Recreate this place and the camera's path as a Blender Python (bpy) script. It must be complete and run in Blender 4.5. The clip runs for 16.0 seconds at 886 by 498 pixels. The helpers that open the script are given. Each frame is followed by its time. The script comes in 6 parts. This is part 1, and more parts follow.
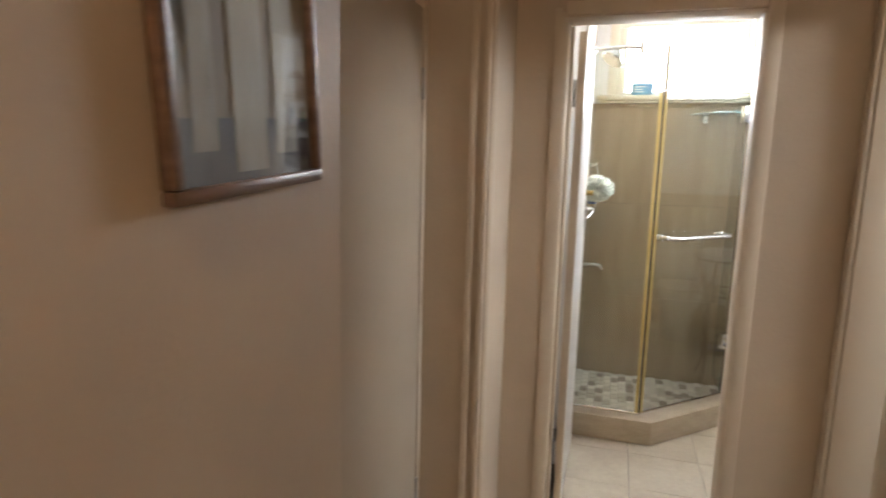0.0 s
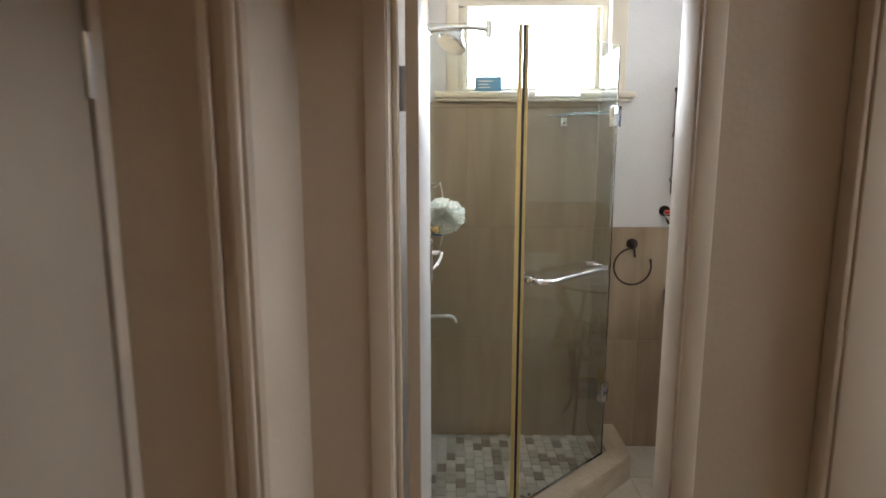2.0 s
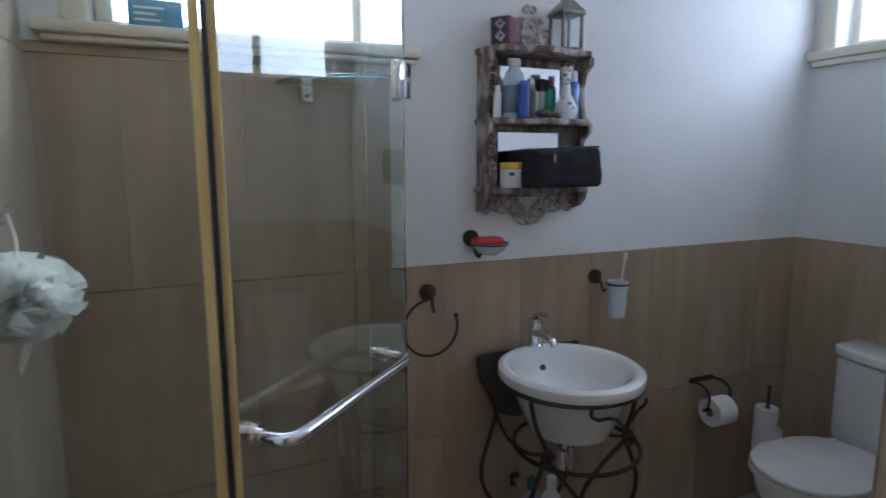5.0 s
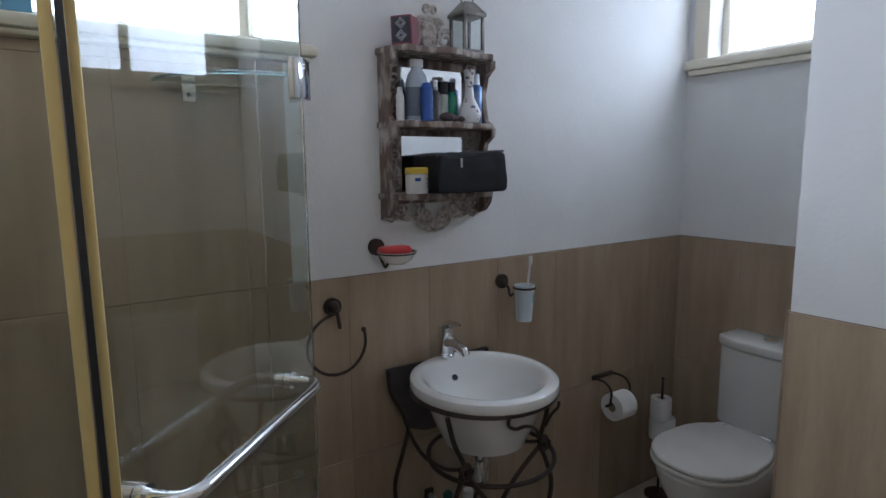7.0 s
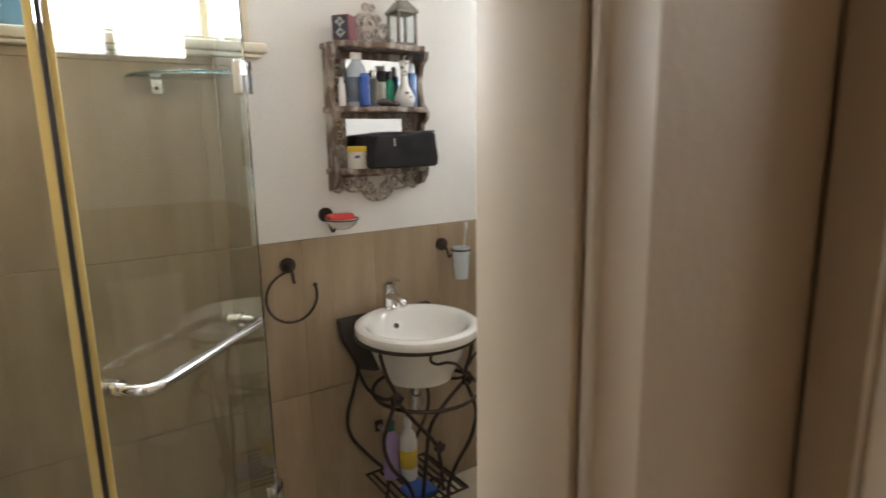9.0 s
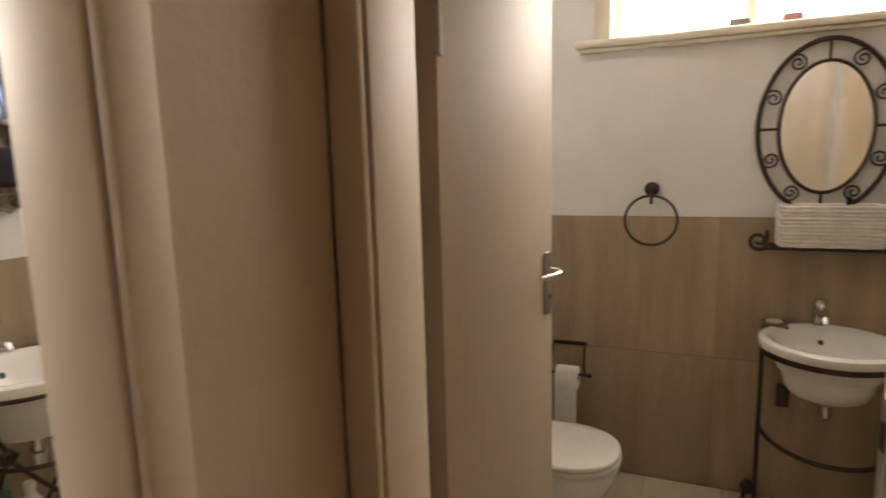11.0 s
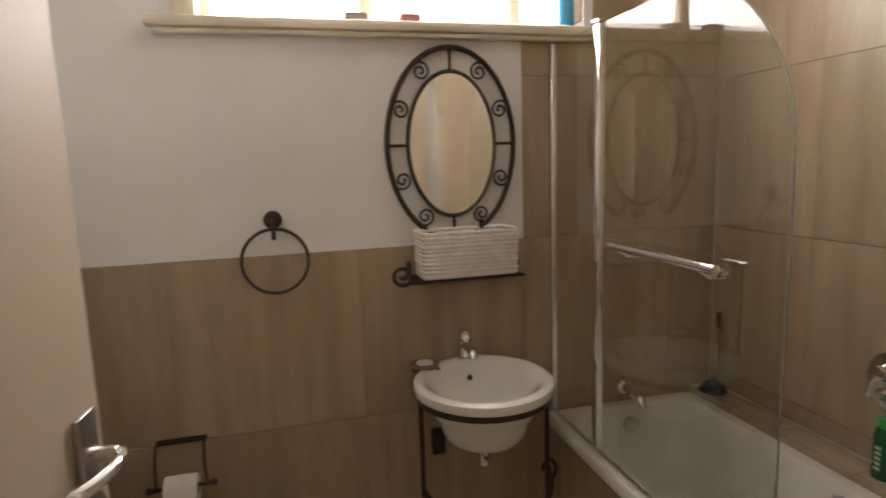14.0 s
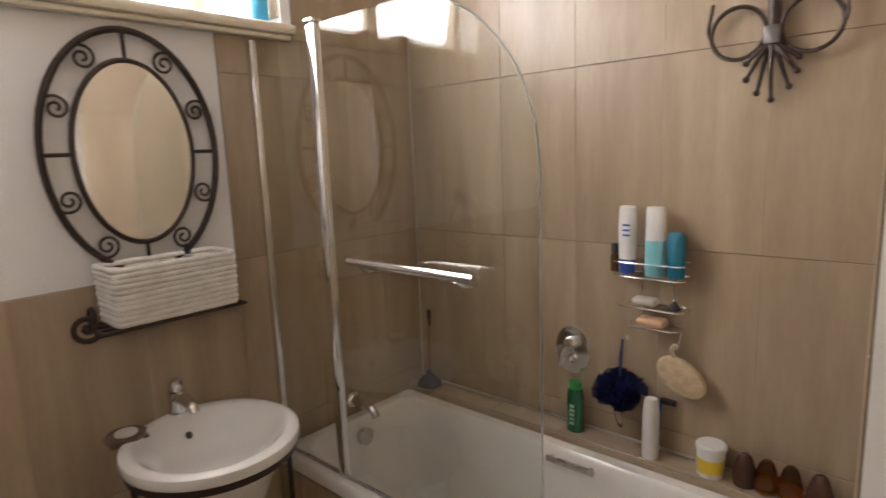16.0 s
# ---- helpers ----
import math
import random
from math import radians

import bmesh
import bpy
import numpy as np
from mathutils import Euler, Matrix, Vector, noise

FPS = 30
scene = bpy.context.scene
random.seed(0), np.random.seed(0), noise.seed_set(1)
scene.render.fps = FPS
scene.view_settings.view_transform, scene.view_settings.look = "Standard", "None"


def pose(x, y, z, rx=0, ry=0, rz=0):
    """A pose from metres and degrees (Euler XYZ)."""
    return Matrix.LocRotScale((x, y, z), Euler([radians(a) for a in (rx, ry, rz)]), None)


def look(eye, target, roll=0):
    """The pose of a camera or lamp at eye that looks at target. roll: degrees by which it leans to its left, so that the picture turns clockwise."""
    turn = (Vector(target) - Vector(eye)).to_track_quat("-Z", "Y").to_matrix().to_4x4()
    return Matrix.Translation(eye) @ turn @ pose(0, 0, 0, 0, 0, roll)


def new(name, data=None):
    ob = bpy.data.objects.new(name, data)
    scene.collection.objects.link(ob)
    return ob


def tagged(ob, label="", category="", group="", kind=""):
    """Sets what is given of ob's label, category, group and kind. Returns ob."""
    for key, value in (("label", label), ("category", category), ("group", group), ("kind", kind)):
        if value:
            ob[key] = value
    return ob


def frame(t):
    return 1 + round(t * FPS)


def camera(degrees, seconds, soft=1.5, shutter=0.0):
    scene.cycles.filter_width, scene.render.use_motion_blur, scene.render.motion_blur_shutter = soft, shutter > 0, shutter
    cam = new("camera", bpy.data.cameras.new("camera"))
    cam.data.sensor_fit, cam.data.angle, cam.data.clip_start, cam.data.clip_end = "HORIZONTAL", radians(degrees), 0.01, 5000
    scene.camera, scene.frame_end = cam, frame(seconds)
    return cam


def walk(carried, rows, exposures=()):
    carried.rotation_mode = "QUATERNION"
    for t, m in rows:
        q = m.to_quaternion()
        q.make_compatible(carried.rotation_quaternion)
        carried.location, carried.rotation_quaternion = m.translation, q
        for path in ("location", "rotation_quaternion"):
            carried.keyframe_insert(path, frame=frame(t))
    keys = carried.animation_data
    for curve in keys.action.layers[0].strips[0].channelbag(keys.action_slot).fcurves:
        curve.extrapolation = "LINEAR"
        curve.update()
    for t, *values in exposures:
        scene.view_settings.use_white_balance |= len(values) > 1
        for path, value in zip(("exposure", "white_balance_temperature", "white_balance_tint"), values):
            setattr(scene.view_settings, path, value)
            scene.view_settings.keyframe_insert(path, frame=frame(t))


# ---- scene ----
cam = camera(74.9, 16.0, shutter=0.5)
PATH = [
    (0, (0.593, -3.908, 1.458), (0.03, -2.014, 1.149), 1.4),
    (0.5, (0.565, -3.722, 1.469), (0.256, -1.767, 1.183), 0.9),
    (1, (0.525, -3.468, 1.47), (0.347, -1.497, 1.18), 0.7),
    (1.5, (0.571, -3.227, 1.535), (0.43, -1.255, 1.23), 0.0),
    (2, (0.533, -2.975, 1.559), (0.494, -1.001, 1.243), 0.0),
    (2.5, (0.583, -2.713, 1.56), (0.579, -0.736, 1.259), -0.1),
    (3, (0.597, -2.468, 1.553), (0.661, -0.491, 1.259), -0.1),
    (3.5, (0.636, -2.246, 1.557), (0.822, -0.276, 1.265), -0.2),
    (4, (0.703, -2.044, 1.543), (1.089, -0.102, 1.264), -0.2),
    (4.5, (0.746, -1.869, 1.536), (1.289, 0.035, 1.248), -0.2),
    (5, (0.747, -1.73, 1.536), (1.543, 0.079, 1.239), -0.1),
    (5.2, (0.769, -1.708, 1.538), (1.637, 0.068, 1.238), -0.2),
    (7.3, (0.749, -1.63, 1.541), (1.872, 0.001, 1.255), -0.5),
    (7.7, (0.758, -1.635, 1.54), (1.876, 0.0, 1.255), -0.5),
    (8, (0.796, -1.672, 1.545), (1.729, 0.028, 1.052), -0.6),
    (8.2, (0.804, -1.764, 1.574), (1.715, -0.041, 1.126), -0.6),
    (10.3, (0.665, -2.157, 1.508), (2.306, -1.06, 1.188), -1.2),
    (10.5, (0.677, -2.178, 1.495), (2.378, -1.173, 1.185), -1.3),
    (11, (0.709, -2.195, 1.5), (2.53, -1.425, 1.199), -1.6),
    (11.5, (0.765, -2.212, 1.524), (2.659, -1.646, 1.222), -1.6),
    (12, (0.899, -2.21, 1.504), (2.839, -1.828, 1.203), -1.8),
    (12.5, (1.075, -2.188, 1.473), (3.039, -1.959, 1.175), -1.8),
    (13, (1.163, -2.181, 1.495), (3.141, -2.134, 1.203), -1.8),
    (13.5, (1.274, -2.154, 1.507), (3.243, -2.354, 1.218), -1.9),
    (14, (1.388, -2.122, 1.523), (3.303, -2.615, 1.230), -1.9),
    (14.5, (1.461, -2.079, 1.550), (3.258, -2.892, 1.218), -1.9),
    (15, (1.523, -2.032, 1.549), (3.174, -3.112, 1.223), -2.0),
    (15.5, (1.630, -2.018, 1.557), (3.12, -3.313, 1.217), -2.0),
    (16, (1.651, -2.021, 1.559), (2.97, -3.486, 1.226), -2.3),
]
EXPOSURES = [(0, 0.72, 6600, 13), (1.0, 0.42, 6600, 14), (2.0, -0.05, 6350, 13), (2.5, -0.28, 5350, 11), (3.0, -0.53, 5300, 12), (3.5, -0.72, 5350, 13), (5.0, -0.98, 5250, 14),
             (7.3, -1.04, 5560, 13), (7.7, -0.85, 5650, 13), (8.0, -0.14, 6200, 11), (8.3, -0.08, 6500, 11), (10.3, -0.07, 8200, 17), (12.0, 0.0, 8500, 20), (12.6, 0.05, 8400, 21), (13.5, -0.28, 8200, 22), (14.0, -0.32, 8000, 21), (15.0, -0.12, 7700, 21), (16.0, 0.0, 7400, 22)]
walk(cam, [(t, look(eye, target, roll)) for t, eye, target, roll in PATH], EXPOSURES)

# ---- world, sun, exposure ----
world = bpy.data.worlds.new("world")
scene.world = world
world.use_nodes = True
wn = world.node_tree.nodes
sky = wn.new("ShaderNodeTexSky")
sky.sky_type = "NISHITA"
sky.sun_disc = False
sky.sun_elevation = radians(48)
sky.sun_rotation = radians(215)
wn["Background"].inputs["Strength"].default_value = 0.15
world.node_tree.links.new(sky.outputs[0], wn["Background"].inputs[0])
sun = new("sun", bpy.data.lights.new("sun", "SUN"))
sun.data.energy = 3.0
sun.data.angle = radians(0.6)
sun.data.color = (1.0, 0.95, 0.87)
sun.matrix_world = look((-8, -10, 14), (0, 0, 0))


def window_light(x0, x1, y0, y1, z0, z1, facing, watts, colour=(0.86, 0.93, 1.0)):
    """The sky's light through a window's opening."""
    li = bpy.data.lights.new("sky_light", "AREA")
    li.shape = "RECTANGLE"
    li.size = (x1 - x0) if x1 - x0 > 0.01 else (y1 - y0)
    li.size_y = z1 - z0
    li.energy = watts
    li.color = colour
    c = Vector(((x0 + x1) / 2, (y0 + y1) / 2, (z0 + z1) / 2))
    new("sky_light", li).matrix_world = look(c, c + Vector(facing))


window_light(0.60, 1.24, 0.15, 0.15, 1.91, 2.28, (0, -1, -0.12), 44)
window_light(3.38, 3.38, -0.88, -0.13, 2.03, 2.42, (-1, 0, -0.3), 14)
window_light(3.53, 3.53, -3.18, -1.9, 2.06, 2.5, (-1, 0, -0.3), 36)
# added warm fill for the passage: unseen point lamp, no fitting modelled
lamp = new("passage_light", bpy.data.lights.new("passage_light", "POINT"))
lamp.data.energy = 12
lamp.data.color = (1.0, 0.77, 0.53)
lamp.data.shadow_soft_size = 0.04
lamp.location = (0.40, -4.40, 2.57)

# ---- materials ----
def rgb(c):
    return (c[0], c[1], c[2], 1.0)


def material(name, colour, rough=0.5, metal=0.0, second=None, scale=6.0, stretch=(1, 1, 1), bump=0.0, bump_scale=60.0,
             per_piece=0.0, coat=0.0, spread=(0.35, 0.65), fine=0.0):
    """A surface with two scales of variation, in object space."""
    m = bpy.data.materials.new(name)
    m.use_nodes = True
    t = m.node_tree
    n, l = t.nodes, t.links
    b = n["Principled BSDF"]
    b.inputs["Roughness"].default_value = rough
    b.inputs["Metallic"].default_value = metal
    b.inputs["Coat Weight"].default_value = coat
    co = n.new("ShaderNodeTexCoord")
    mp = n.new("ShaderNodeMapping")
    mp.inputs["Scale"].default_value = stretch
    l.new(co.outputs["Object"], mp.inputs["Vector"])
    if per_piece:
        oi = n.new("ShaderNodeObjectInfo")
        ad = n.new("ShaderNodeVectorMath")
        ad.operation = "SCALE"
        ad.inputs[0].default_value = (17.0, 9.0, 13.0)
        l.new(oi.outputs["Random"], ad.inputs["Scale"])
        l.new(ad.outputs[0], mp.inputs["Location"])
    big = n.new("ShaderNodeTexNoise")
    big.inputs["Scale"].default_value = scale
    big.inputs["Detail"].default_value = 5
    l.new(mp.outputs[0], big.inputs["Vector"])
    ramp = n.new("ShaderNodeValToRGB")
    ramp.color_ramp.elements[0].position, ramp.color_ramp.elements[1].position = spread
    ramp.color_ramp.elements[0].color = rgb(colour)
    ramp.color_ramp.elements[1].color = rgb(second or [c * 0.9 for c in colour])
    l.new(big.outputs["Fac"], ramp.inputs[0])
    out = ramp.outputs[0]
    if fine:
        fn = n.new("ShaderNodeTexNoise")
        fn.inputs["Scale"].default_value = scale * 9
        fn.inputs["Detail"].default_value = 3
        l.new(mp.outputs[0], fn.inputs["Vector"])
        mx = n.new("ShaderNodeMix")
        mx.data_type = "RGBA"
        mx.blend_type = "OVERLAY"
        mx.inputs[0].default_value = fine
        l.new(out, mx.inputs[6])
        l.new(fn.outputs["Fac"], mx.inputs[7])
        out = mx.outputs[2]
    if per_piece:
        hs = n.new("ShaderNodeHueSaturation")
        mr = n.new("ShaderNodeMapRange")
        mr.inputs[3].default_value, mr.inputs[4].default_value = 1 - per_piece, 1 + per_piece
        l.new(oi.outputs["Random"], mr.inputs[0])
        l.new(mr.outputs[0], hs.inputs["Value"])
        l.new(out, hs.inputs["Color"])
        out = hs.outputs[0]
    l.new(out, b.inputs["Base Color"])
    rn = n.new("ShaderNodeMapRange")
    rn.inputs[3].default_value, rn.inputs[4].default_value = max(0.02, rough - 0.06), min(1, rough + 0.08)
    l.new(big.outputs["Fac"], rn.inputs[0])
    l.new(rn.outputs[0], b.inputs["Roughness"])
    if bump:
        bn = n.new("ShaderNodeTexNoise")
        bn.inputs["Scale"].default_value = bump_scale
        bn.inputs["Detail"].default_value = 4
        l.new(co.outputs["Object"], bn.inputs["Vector"])
        bp = n.new("ShaderNodeBump")
        bp.inputs["Strength"].default_value = bump
        bp.inputs["Distance"].default_value = 0.004
        l.new(bn.outputs["Fac"], bp.inputs["Height"])
        l.new(bp.outputs[0], b.inputs["Normal"])
    return m


def glass(name, colour=(0.97, 1, 0.99), rough=0.0, ior=1.45, bump=0.0):
    m = bpy.data.materials.new(name)
    m.use_nodes = True
    n, l = m.node_tree.nodes, m.node_tree.links
    b = n["Principled BSDF"]
    b.inputs["Base Color"].default_value = rgb(colour)
    b.inputs["Transmission Weight"].default_value = 1.0
    b.inputs["Roughness"].default_value = rough
    b.inputs["IOR"].default_value = ior
    if bump:
        co = n.new("ShaderNodeTexCoord")
        v = n.new("ShaderNodeTexVoronoi")
        v.inputs["Scale"].default_value = 70
        bp = n.new("ShaderNodeBump")
        bp.inputs["Strength"].default_value = bump
        bp.inputs["Distance"].default_value = 0.004
        l.new(co.outputs["Object"], v.inputs["Vector"])
        l.new(v.outputs["Distance"], bp.inputs["Height"])
        l.new(bp.outputs[0], b.inputs["Normal"])
    return m


M_PLASTER = material("white_plaster", (0.80, 0.79, 0.77), 0.75, second=(0.74, 0.73, 0.71), scale=2.5, bump=0.25, bump_scale=90)
M_CREAM = material("cream_plaster", (0.52, 0.42, 0.315), 0.62, second=(0.47, 0.375, 0.28), scale=2.0, bump=0.2, bump_scale=70)
M_GLOSS = material("cream_gloss_paint", (0.57, 0.475, 0.365), 0.58, second=(0.56, 0.465, 0.355), scale=3.0, bump=0.06, bump_scale=25)
M_DOORW = material("white_gloss_door_paint", (0.68, 0.665, 0.645), 0.38, second=(0.64, 0.625, 0.605), scale=3.0, bump=0.05, bump_scale=25)
M_DOORC = material("beige_door_paint", (0.47, 0.385, 0.29), 0.62, second=(0.435, 0.355, 0.265), scale=2.0, bump=0.05, bump_scale=25)
M_TILE = material("taupe_wood_look_tile", (0.425, 0.328, 0.225), 0.32, second=(0.32, 0.238, 0.155), scale=2.6, stretch=(5, 5, 0.7),
                  per_piece=0.07, spread=(0.3, 0.72), fine=0.10, bump=0.05, bump_scale=20)
M_GROUT = material("brown_grout", (0.20, 0.155, 0.11), 0.9, second=(0.15, 0.115, 0.08), scale=20)
M_FLOOR = material("cream_floor_tile", (0.60, 0.53, 0.42), 0.3, second=(0.52, 0.45, 0.35), scale=5, per_piece=0.04, fine=0.15)
M_FGROUT = material("floor_grout", (0.22, 0.19, 0.15), 0.9, scale=20)
M_CEIL = material("ceiling_paint", (0.8, 0.79, 0.77), 0.8, scale=3)
M_WOODW = material("cream_window_paint", (0.74, 0.68, 0.55), 0.35, second=(0.69, 0.62, 0.49), scale=4, bump=0.08, bump_scale=30)
M_CHROME = material("chrome", (0.82, 0.83, 0.85), 0.09, 1.0, scale=8)
M_STEEL = material("brushed_nickel", (0.55, 0.54, 0.53), 0.28, 1.0, scale=12)
M_IRON = material("dark_wrought_iron", (0.035, 0.024, 0.02), 0.42, 0.35, second=(0.06, 0.038, 0.03), scale=25, bump=0.3, bump_scale=120)
M_PORC = material("white_glazed_ceramic", (0.80, 0.79, 0.76), 0.09, second=(0.77, 0.76, 0.73), scale=3, coat=0.5)
M_BATH = material("white_enamel", (0.79, 0.77, 0.73), 0.14, second=(0.75, 0.73, 0.69), scale=3, coat=0.3)
M_GLASS = glass("shower_glass", (0.86, 0.91, 0.875))
M_SCREEN = glass("bath_screen_glass", (0.955, 0.985, 0.965))
M_CLEAR = glass("clear_glass")
M_OBSC = glass("obscure_glass", (0.98, 0.99, 1.0), 0.05, bump=1.0)
M_MIRROR = material("silvered_mirror", (0.9, 0.91, 0.91), 0.02, 1.0, scale=3)
M_SEAL = material("yellowed_seal", (0.70, 0.57, 0.25), 0.3, second=(0.62, 0.47, 0.17), scale=6, stretch=(1, 1, 0.4))
M_BLACK = material("black_rubber", (0.02, 0.02, 0.022), 0.5, scale=20)
M_MARBLE = material("travertine_kerb", (0.50, 0.42, 0.31), 0.3, second=(0.42, 0.34, 0.24), scale=7, stretch=(1, 1, 3), fine=0.15)


# ---- mesh helpers ----
def thing(name, label, category, loc=(0, 0, 0), rz=0.0, group=""):
    e = new(name)
    e.empty_display_size = 0.05
    e.matrix_world = pose(*loc, 0, 0, rz)
    return tagged(e, label, category, group)


def part(name, bm, mat, parent=None, label="", smooth=True):
    me = bpy.data.meshes.new(name)
    bm.normal_update()
    bm.to_mesh(me)
    bm.free()
    if smooth:
        me.polygons.foreach_set("use_smooth", [True] * len(me.polygons))
        me.set_sharp_from_angle(angle=radians(38))
    me.materials.append(mat)
    ob = new(name, me)
    if parent:
        ob.parent = parent
    if label:
        ob["label"] = label
    return ob


def structure(name, bm, mat, label="", category="", smooth=False):
    return tagged(part(name, bm, mat, None, "", smooth), label, category, "", "structure")


def add_box(bm, x0, x1, y0, y1, z0, z1, bevel=0.0, seg=2):
    r = bmesh.ops.create_cube(bm, size=1.0)
    vs = r["verts"]
    bmesh.ops.transform(bm, verts=vs, matrix=Matrix.LocRotScale(((x0 + x1) / 2, (y0 + y1) / 2, (z0 + z1) / 2), None,
                                                                (abs(x1 - x0), abs(y1 - y0), abs(z1 - z0))))
    if bevel:
        es = list({e for v in vs for e in v.link_edges})
        bmesh.ops.bevel(bm, geom=es, offset=bevel, segments=seg, profile=0.5, affect="EDGES")
    return bm


def box(x0, x1, y0, y1, z0, z1, bevel=0.0, seg=2):
    return add_box(bmesh.new(), x0, x1, y0, y1, z0, z1, bevel, seg)


def add_tube(bm, pts, r, n=8, closed=False):
    """A round bar along a line of points; r is one radius or one for each point."""
    pts = [Vector(p) for p in pts]
    k = len(pts)
    rs = r if isinstance(r, (list, tuple)) else [r] * k
    rings, up = [], None
    for i, p in enumerate(pts):
        a = pts[(i - 1) % k] if closed or i else p
        b = pts[(i + 1) % k] if closed or i < k - 1 else p
        d = (b - a).normalized()
        if up is None:
            up = d.orthogonal().normalized()
        up = (up - d * up.dot(d))
        up = up.normalized() if up.length > 1e-6 else d.orthogonal().normalized()
        w = d.cross(up)
        rings.append([bm.verts.new(p + rs[i] * (math.cos(2 * math.pi * j / n) * up + math.sin(2 * math.pi * j / n) * w)) for j in range(n)])
    for i in range(k if closed else k - 1):
        a, b = rings[i], rings[(i + 1) % k]
        s = 0
        if closed and i == k - 1:
            s = min(range(n), key=lambda q: (a[0].co - b[q].co).length)
        for j in range(n):
            bm.faces.new((a[j], a[(j + 1) % n], b[(j + 1 + s) % n], b[(j + s) % n]))
    if not closed:
        bm.faces.new(rings[0][::-1])
        bm.faces.new(rings[-1])
    return bm


def tube(pts, r, n=8, closed=False):
    return add_tube(bmesh.new(), pts, r, n, closed)


def add_lathe(bm, prof, n=24, c=(0, 0, 0), sx=1.0, sy=1.0):
    """A turned body: prof is a line of (radius, height)."""
    rings = []
    for r, z in prof:
        if r < 1e-5:
            rings.append([bm.verts.new((c[0], c[1], c[2] + z))])
        else:
            rings.append([bm.verts.new((c[0] + sx * r * math.cos(2 * math.pi * j / n), c[1] + sy * r * math.sin(2 * math.pi * j / n), c[2] + z))
                          for j in range(n)])
    for a, b in zip(rings, rings[1:]):
        for j in range(n):
            q = (j + 1) % n
            if len(a) == 1 and len(b) > 1:
                bm.faces.new((a[0], b[q], b[j]))
            elif len(b) == 1 and len(a) > 1:
                bm.faces.new((a[j], a[q], b[0]))
            elif len(a) > 1:
                bm.faces.new((a[j], a[q], b[q], b[j]))
    bmesh.ops.recalc_face_normals(bm, faces=bm.faces)
    return bm


def lathe(prof, n=24, c=(0, 0, 0), sx=1.0, sy=1.0):
    return add_lathe(bmesh.new(), prof, n, c, sx, sy)


def add_prism(bm, outline, z0, z1):
    """A flat outline (x, y) raised from z0 to z1."""
    a = [bm.verts.new((x, y, z0)) for x, y in outline]
    b = [bm.verts.new((x, y, z1)) for x, y in outline]
    n = len(a)
    fs = [bm.faces.new(a[::-1]), bm.faces.new(b)]
    for i in range(n):
        fs.append(bm.faces.new((a[i], a[(i + 1) % n], b[(i + 1) % n], b[i])))
    bmesh.ops.recalc_face_normals(bm, faces=fs)
    return bm


def prism(outline, z0, z1, bevel=0.0, seg=2):
    bm = add_prism(bmesh.new(), outline, z0, z1)
    if bevel:
        bmesh.ops.bevel(bm, geom=list(bm.edges), offset=bevel, segments=seg, profile=0.5, affect="EDGES")
    return bm


def moved(bm, m):
    bmesh.ops.transform(bm, verts=list(bm.verts), matrix=m)
    return bm


def arc(cx, cy, r, a0, a1, n=10):
    return [(cx + r * math.cos(radians(a0 + (a1 - a0) * i / n)), cy + r * math.sin(radians(a0 + (a1 - a0) * i / n))) for i in range(n + 1)]


def smooth_line(pts, n=6):
    """A soft line through a few points (Catmull-Rom)."""
    pts = [Vector(p) for p in pts]
    out = []
    for i in range(len(pts) - 1):
        p0, p1, p2, p3 = pts[max(i - 1, 0)], pts[i], pts[i + 1], pts[min(i + 2, len(pts) - 1)]
        for j in range(n):
            t = j / n
            out.append(0.5 * (2 * p1 + (p2 - p0) * t + (2 * p0 - 5 * p1 + 4 * p2 - p3) * t * t + (3 * p1 - p0 - 3 * p2 + p3) * t ** 3))
    out.append(pts[-1])
    return out


def scroll(r0, r1, a0, turns, n=22):
    """A spiral in the plane, from radius r0 to r1."""
    return [((r0 + (r1 - r0) * i / n) * math.cos(a0 + 2 * math.pi * turns * i / n), (r0 + (r1 - r0) * i / n) * math.sin(a0 + 2 * math.pi * turns * i / n))
            for i in range(n + 1)]


# ---- the building ----
H = 2.62          # ceiling
D1 = (0.393, 1.003, 1.945)      # first doorway: x from, x to, height
D2 = (-2.415, -1.855, 1.945)   # second doorway: y from, y to, height
W1 = (0.55, 1.295, 1.877, 2.345)       # window over the shower
W2 = (-0.92, -0.10, 2.00, 2.45)     # window over the first toilet
W3 = (-3.21, -1.87, 2.002, 2.55)     # window of the second bathroom


def wall_with_hole(name, along, a0, a1, b0, b1, hole, mat, label):
    """A wall along x or y, from a0 to a1, b0 to b1 thick, with an opening (from, to, bottom, top)."""
    bm = bmesh.new()
    h0, h1, z0, z1 = hole

    def piece(p, q, u, v):
        if q - p > 1e-4 and v - u > 1e-4:
            if along == "x":
                add_box(bm, p, q, b0, b1, u, v)
            else:
                add_box(bm, b0, b1, p, q, u, v)
    piece(a0, h0, 0, H)
    piece(h1, a1, 0, H)
    piece(h0, h1, 0, z0)
    piece(h0, h1, z1, H)
    return structure(name, bm, mat, label, "wall")


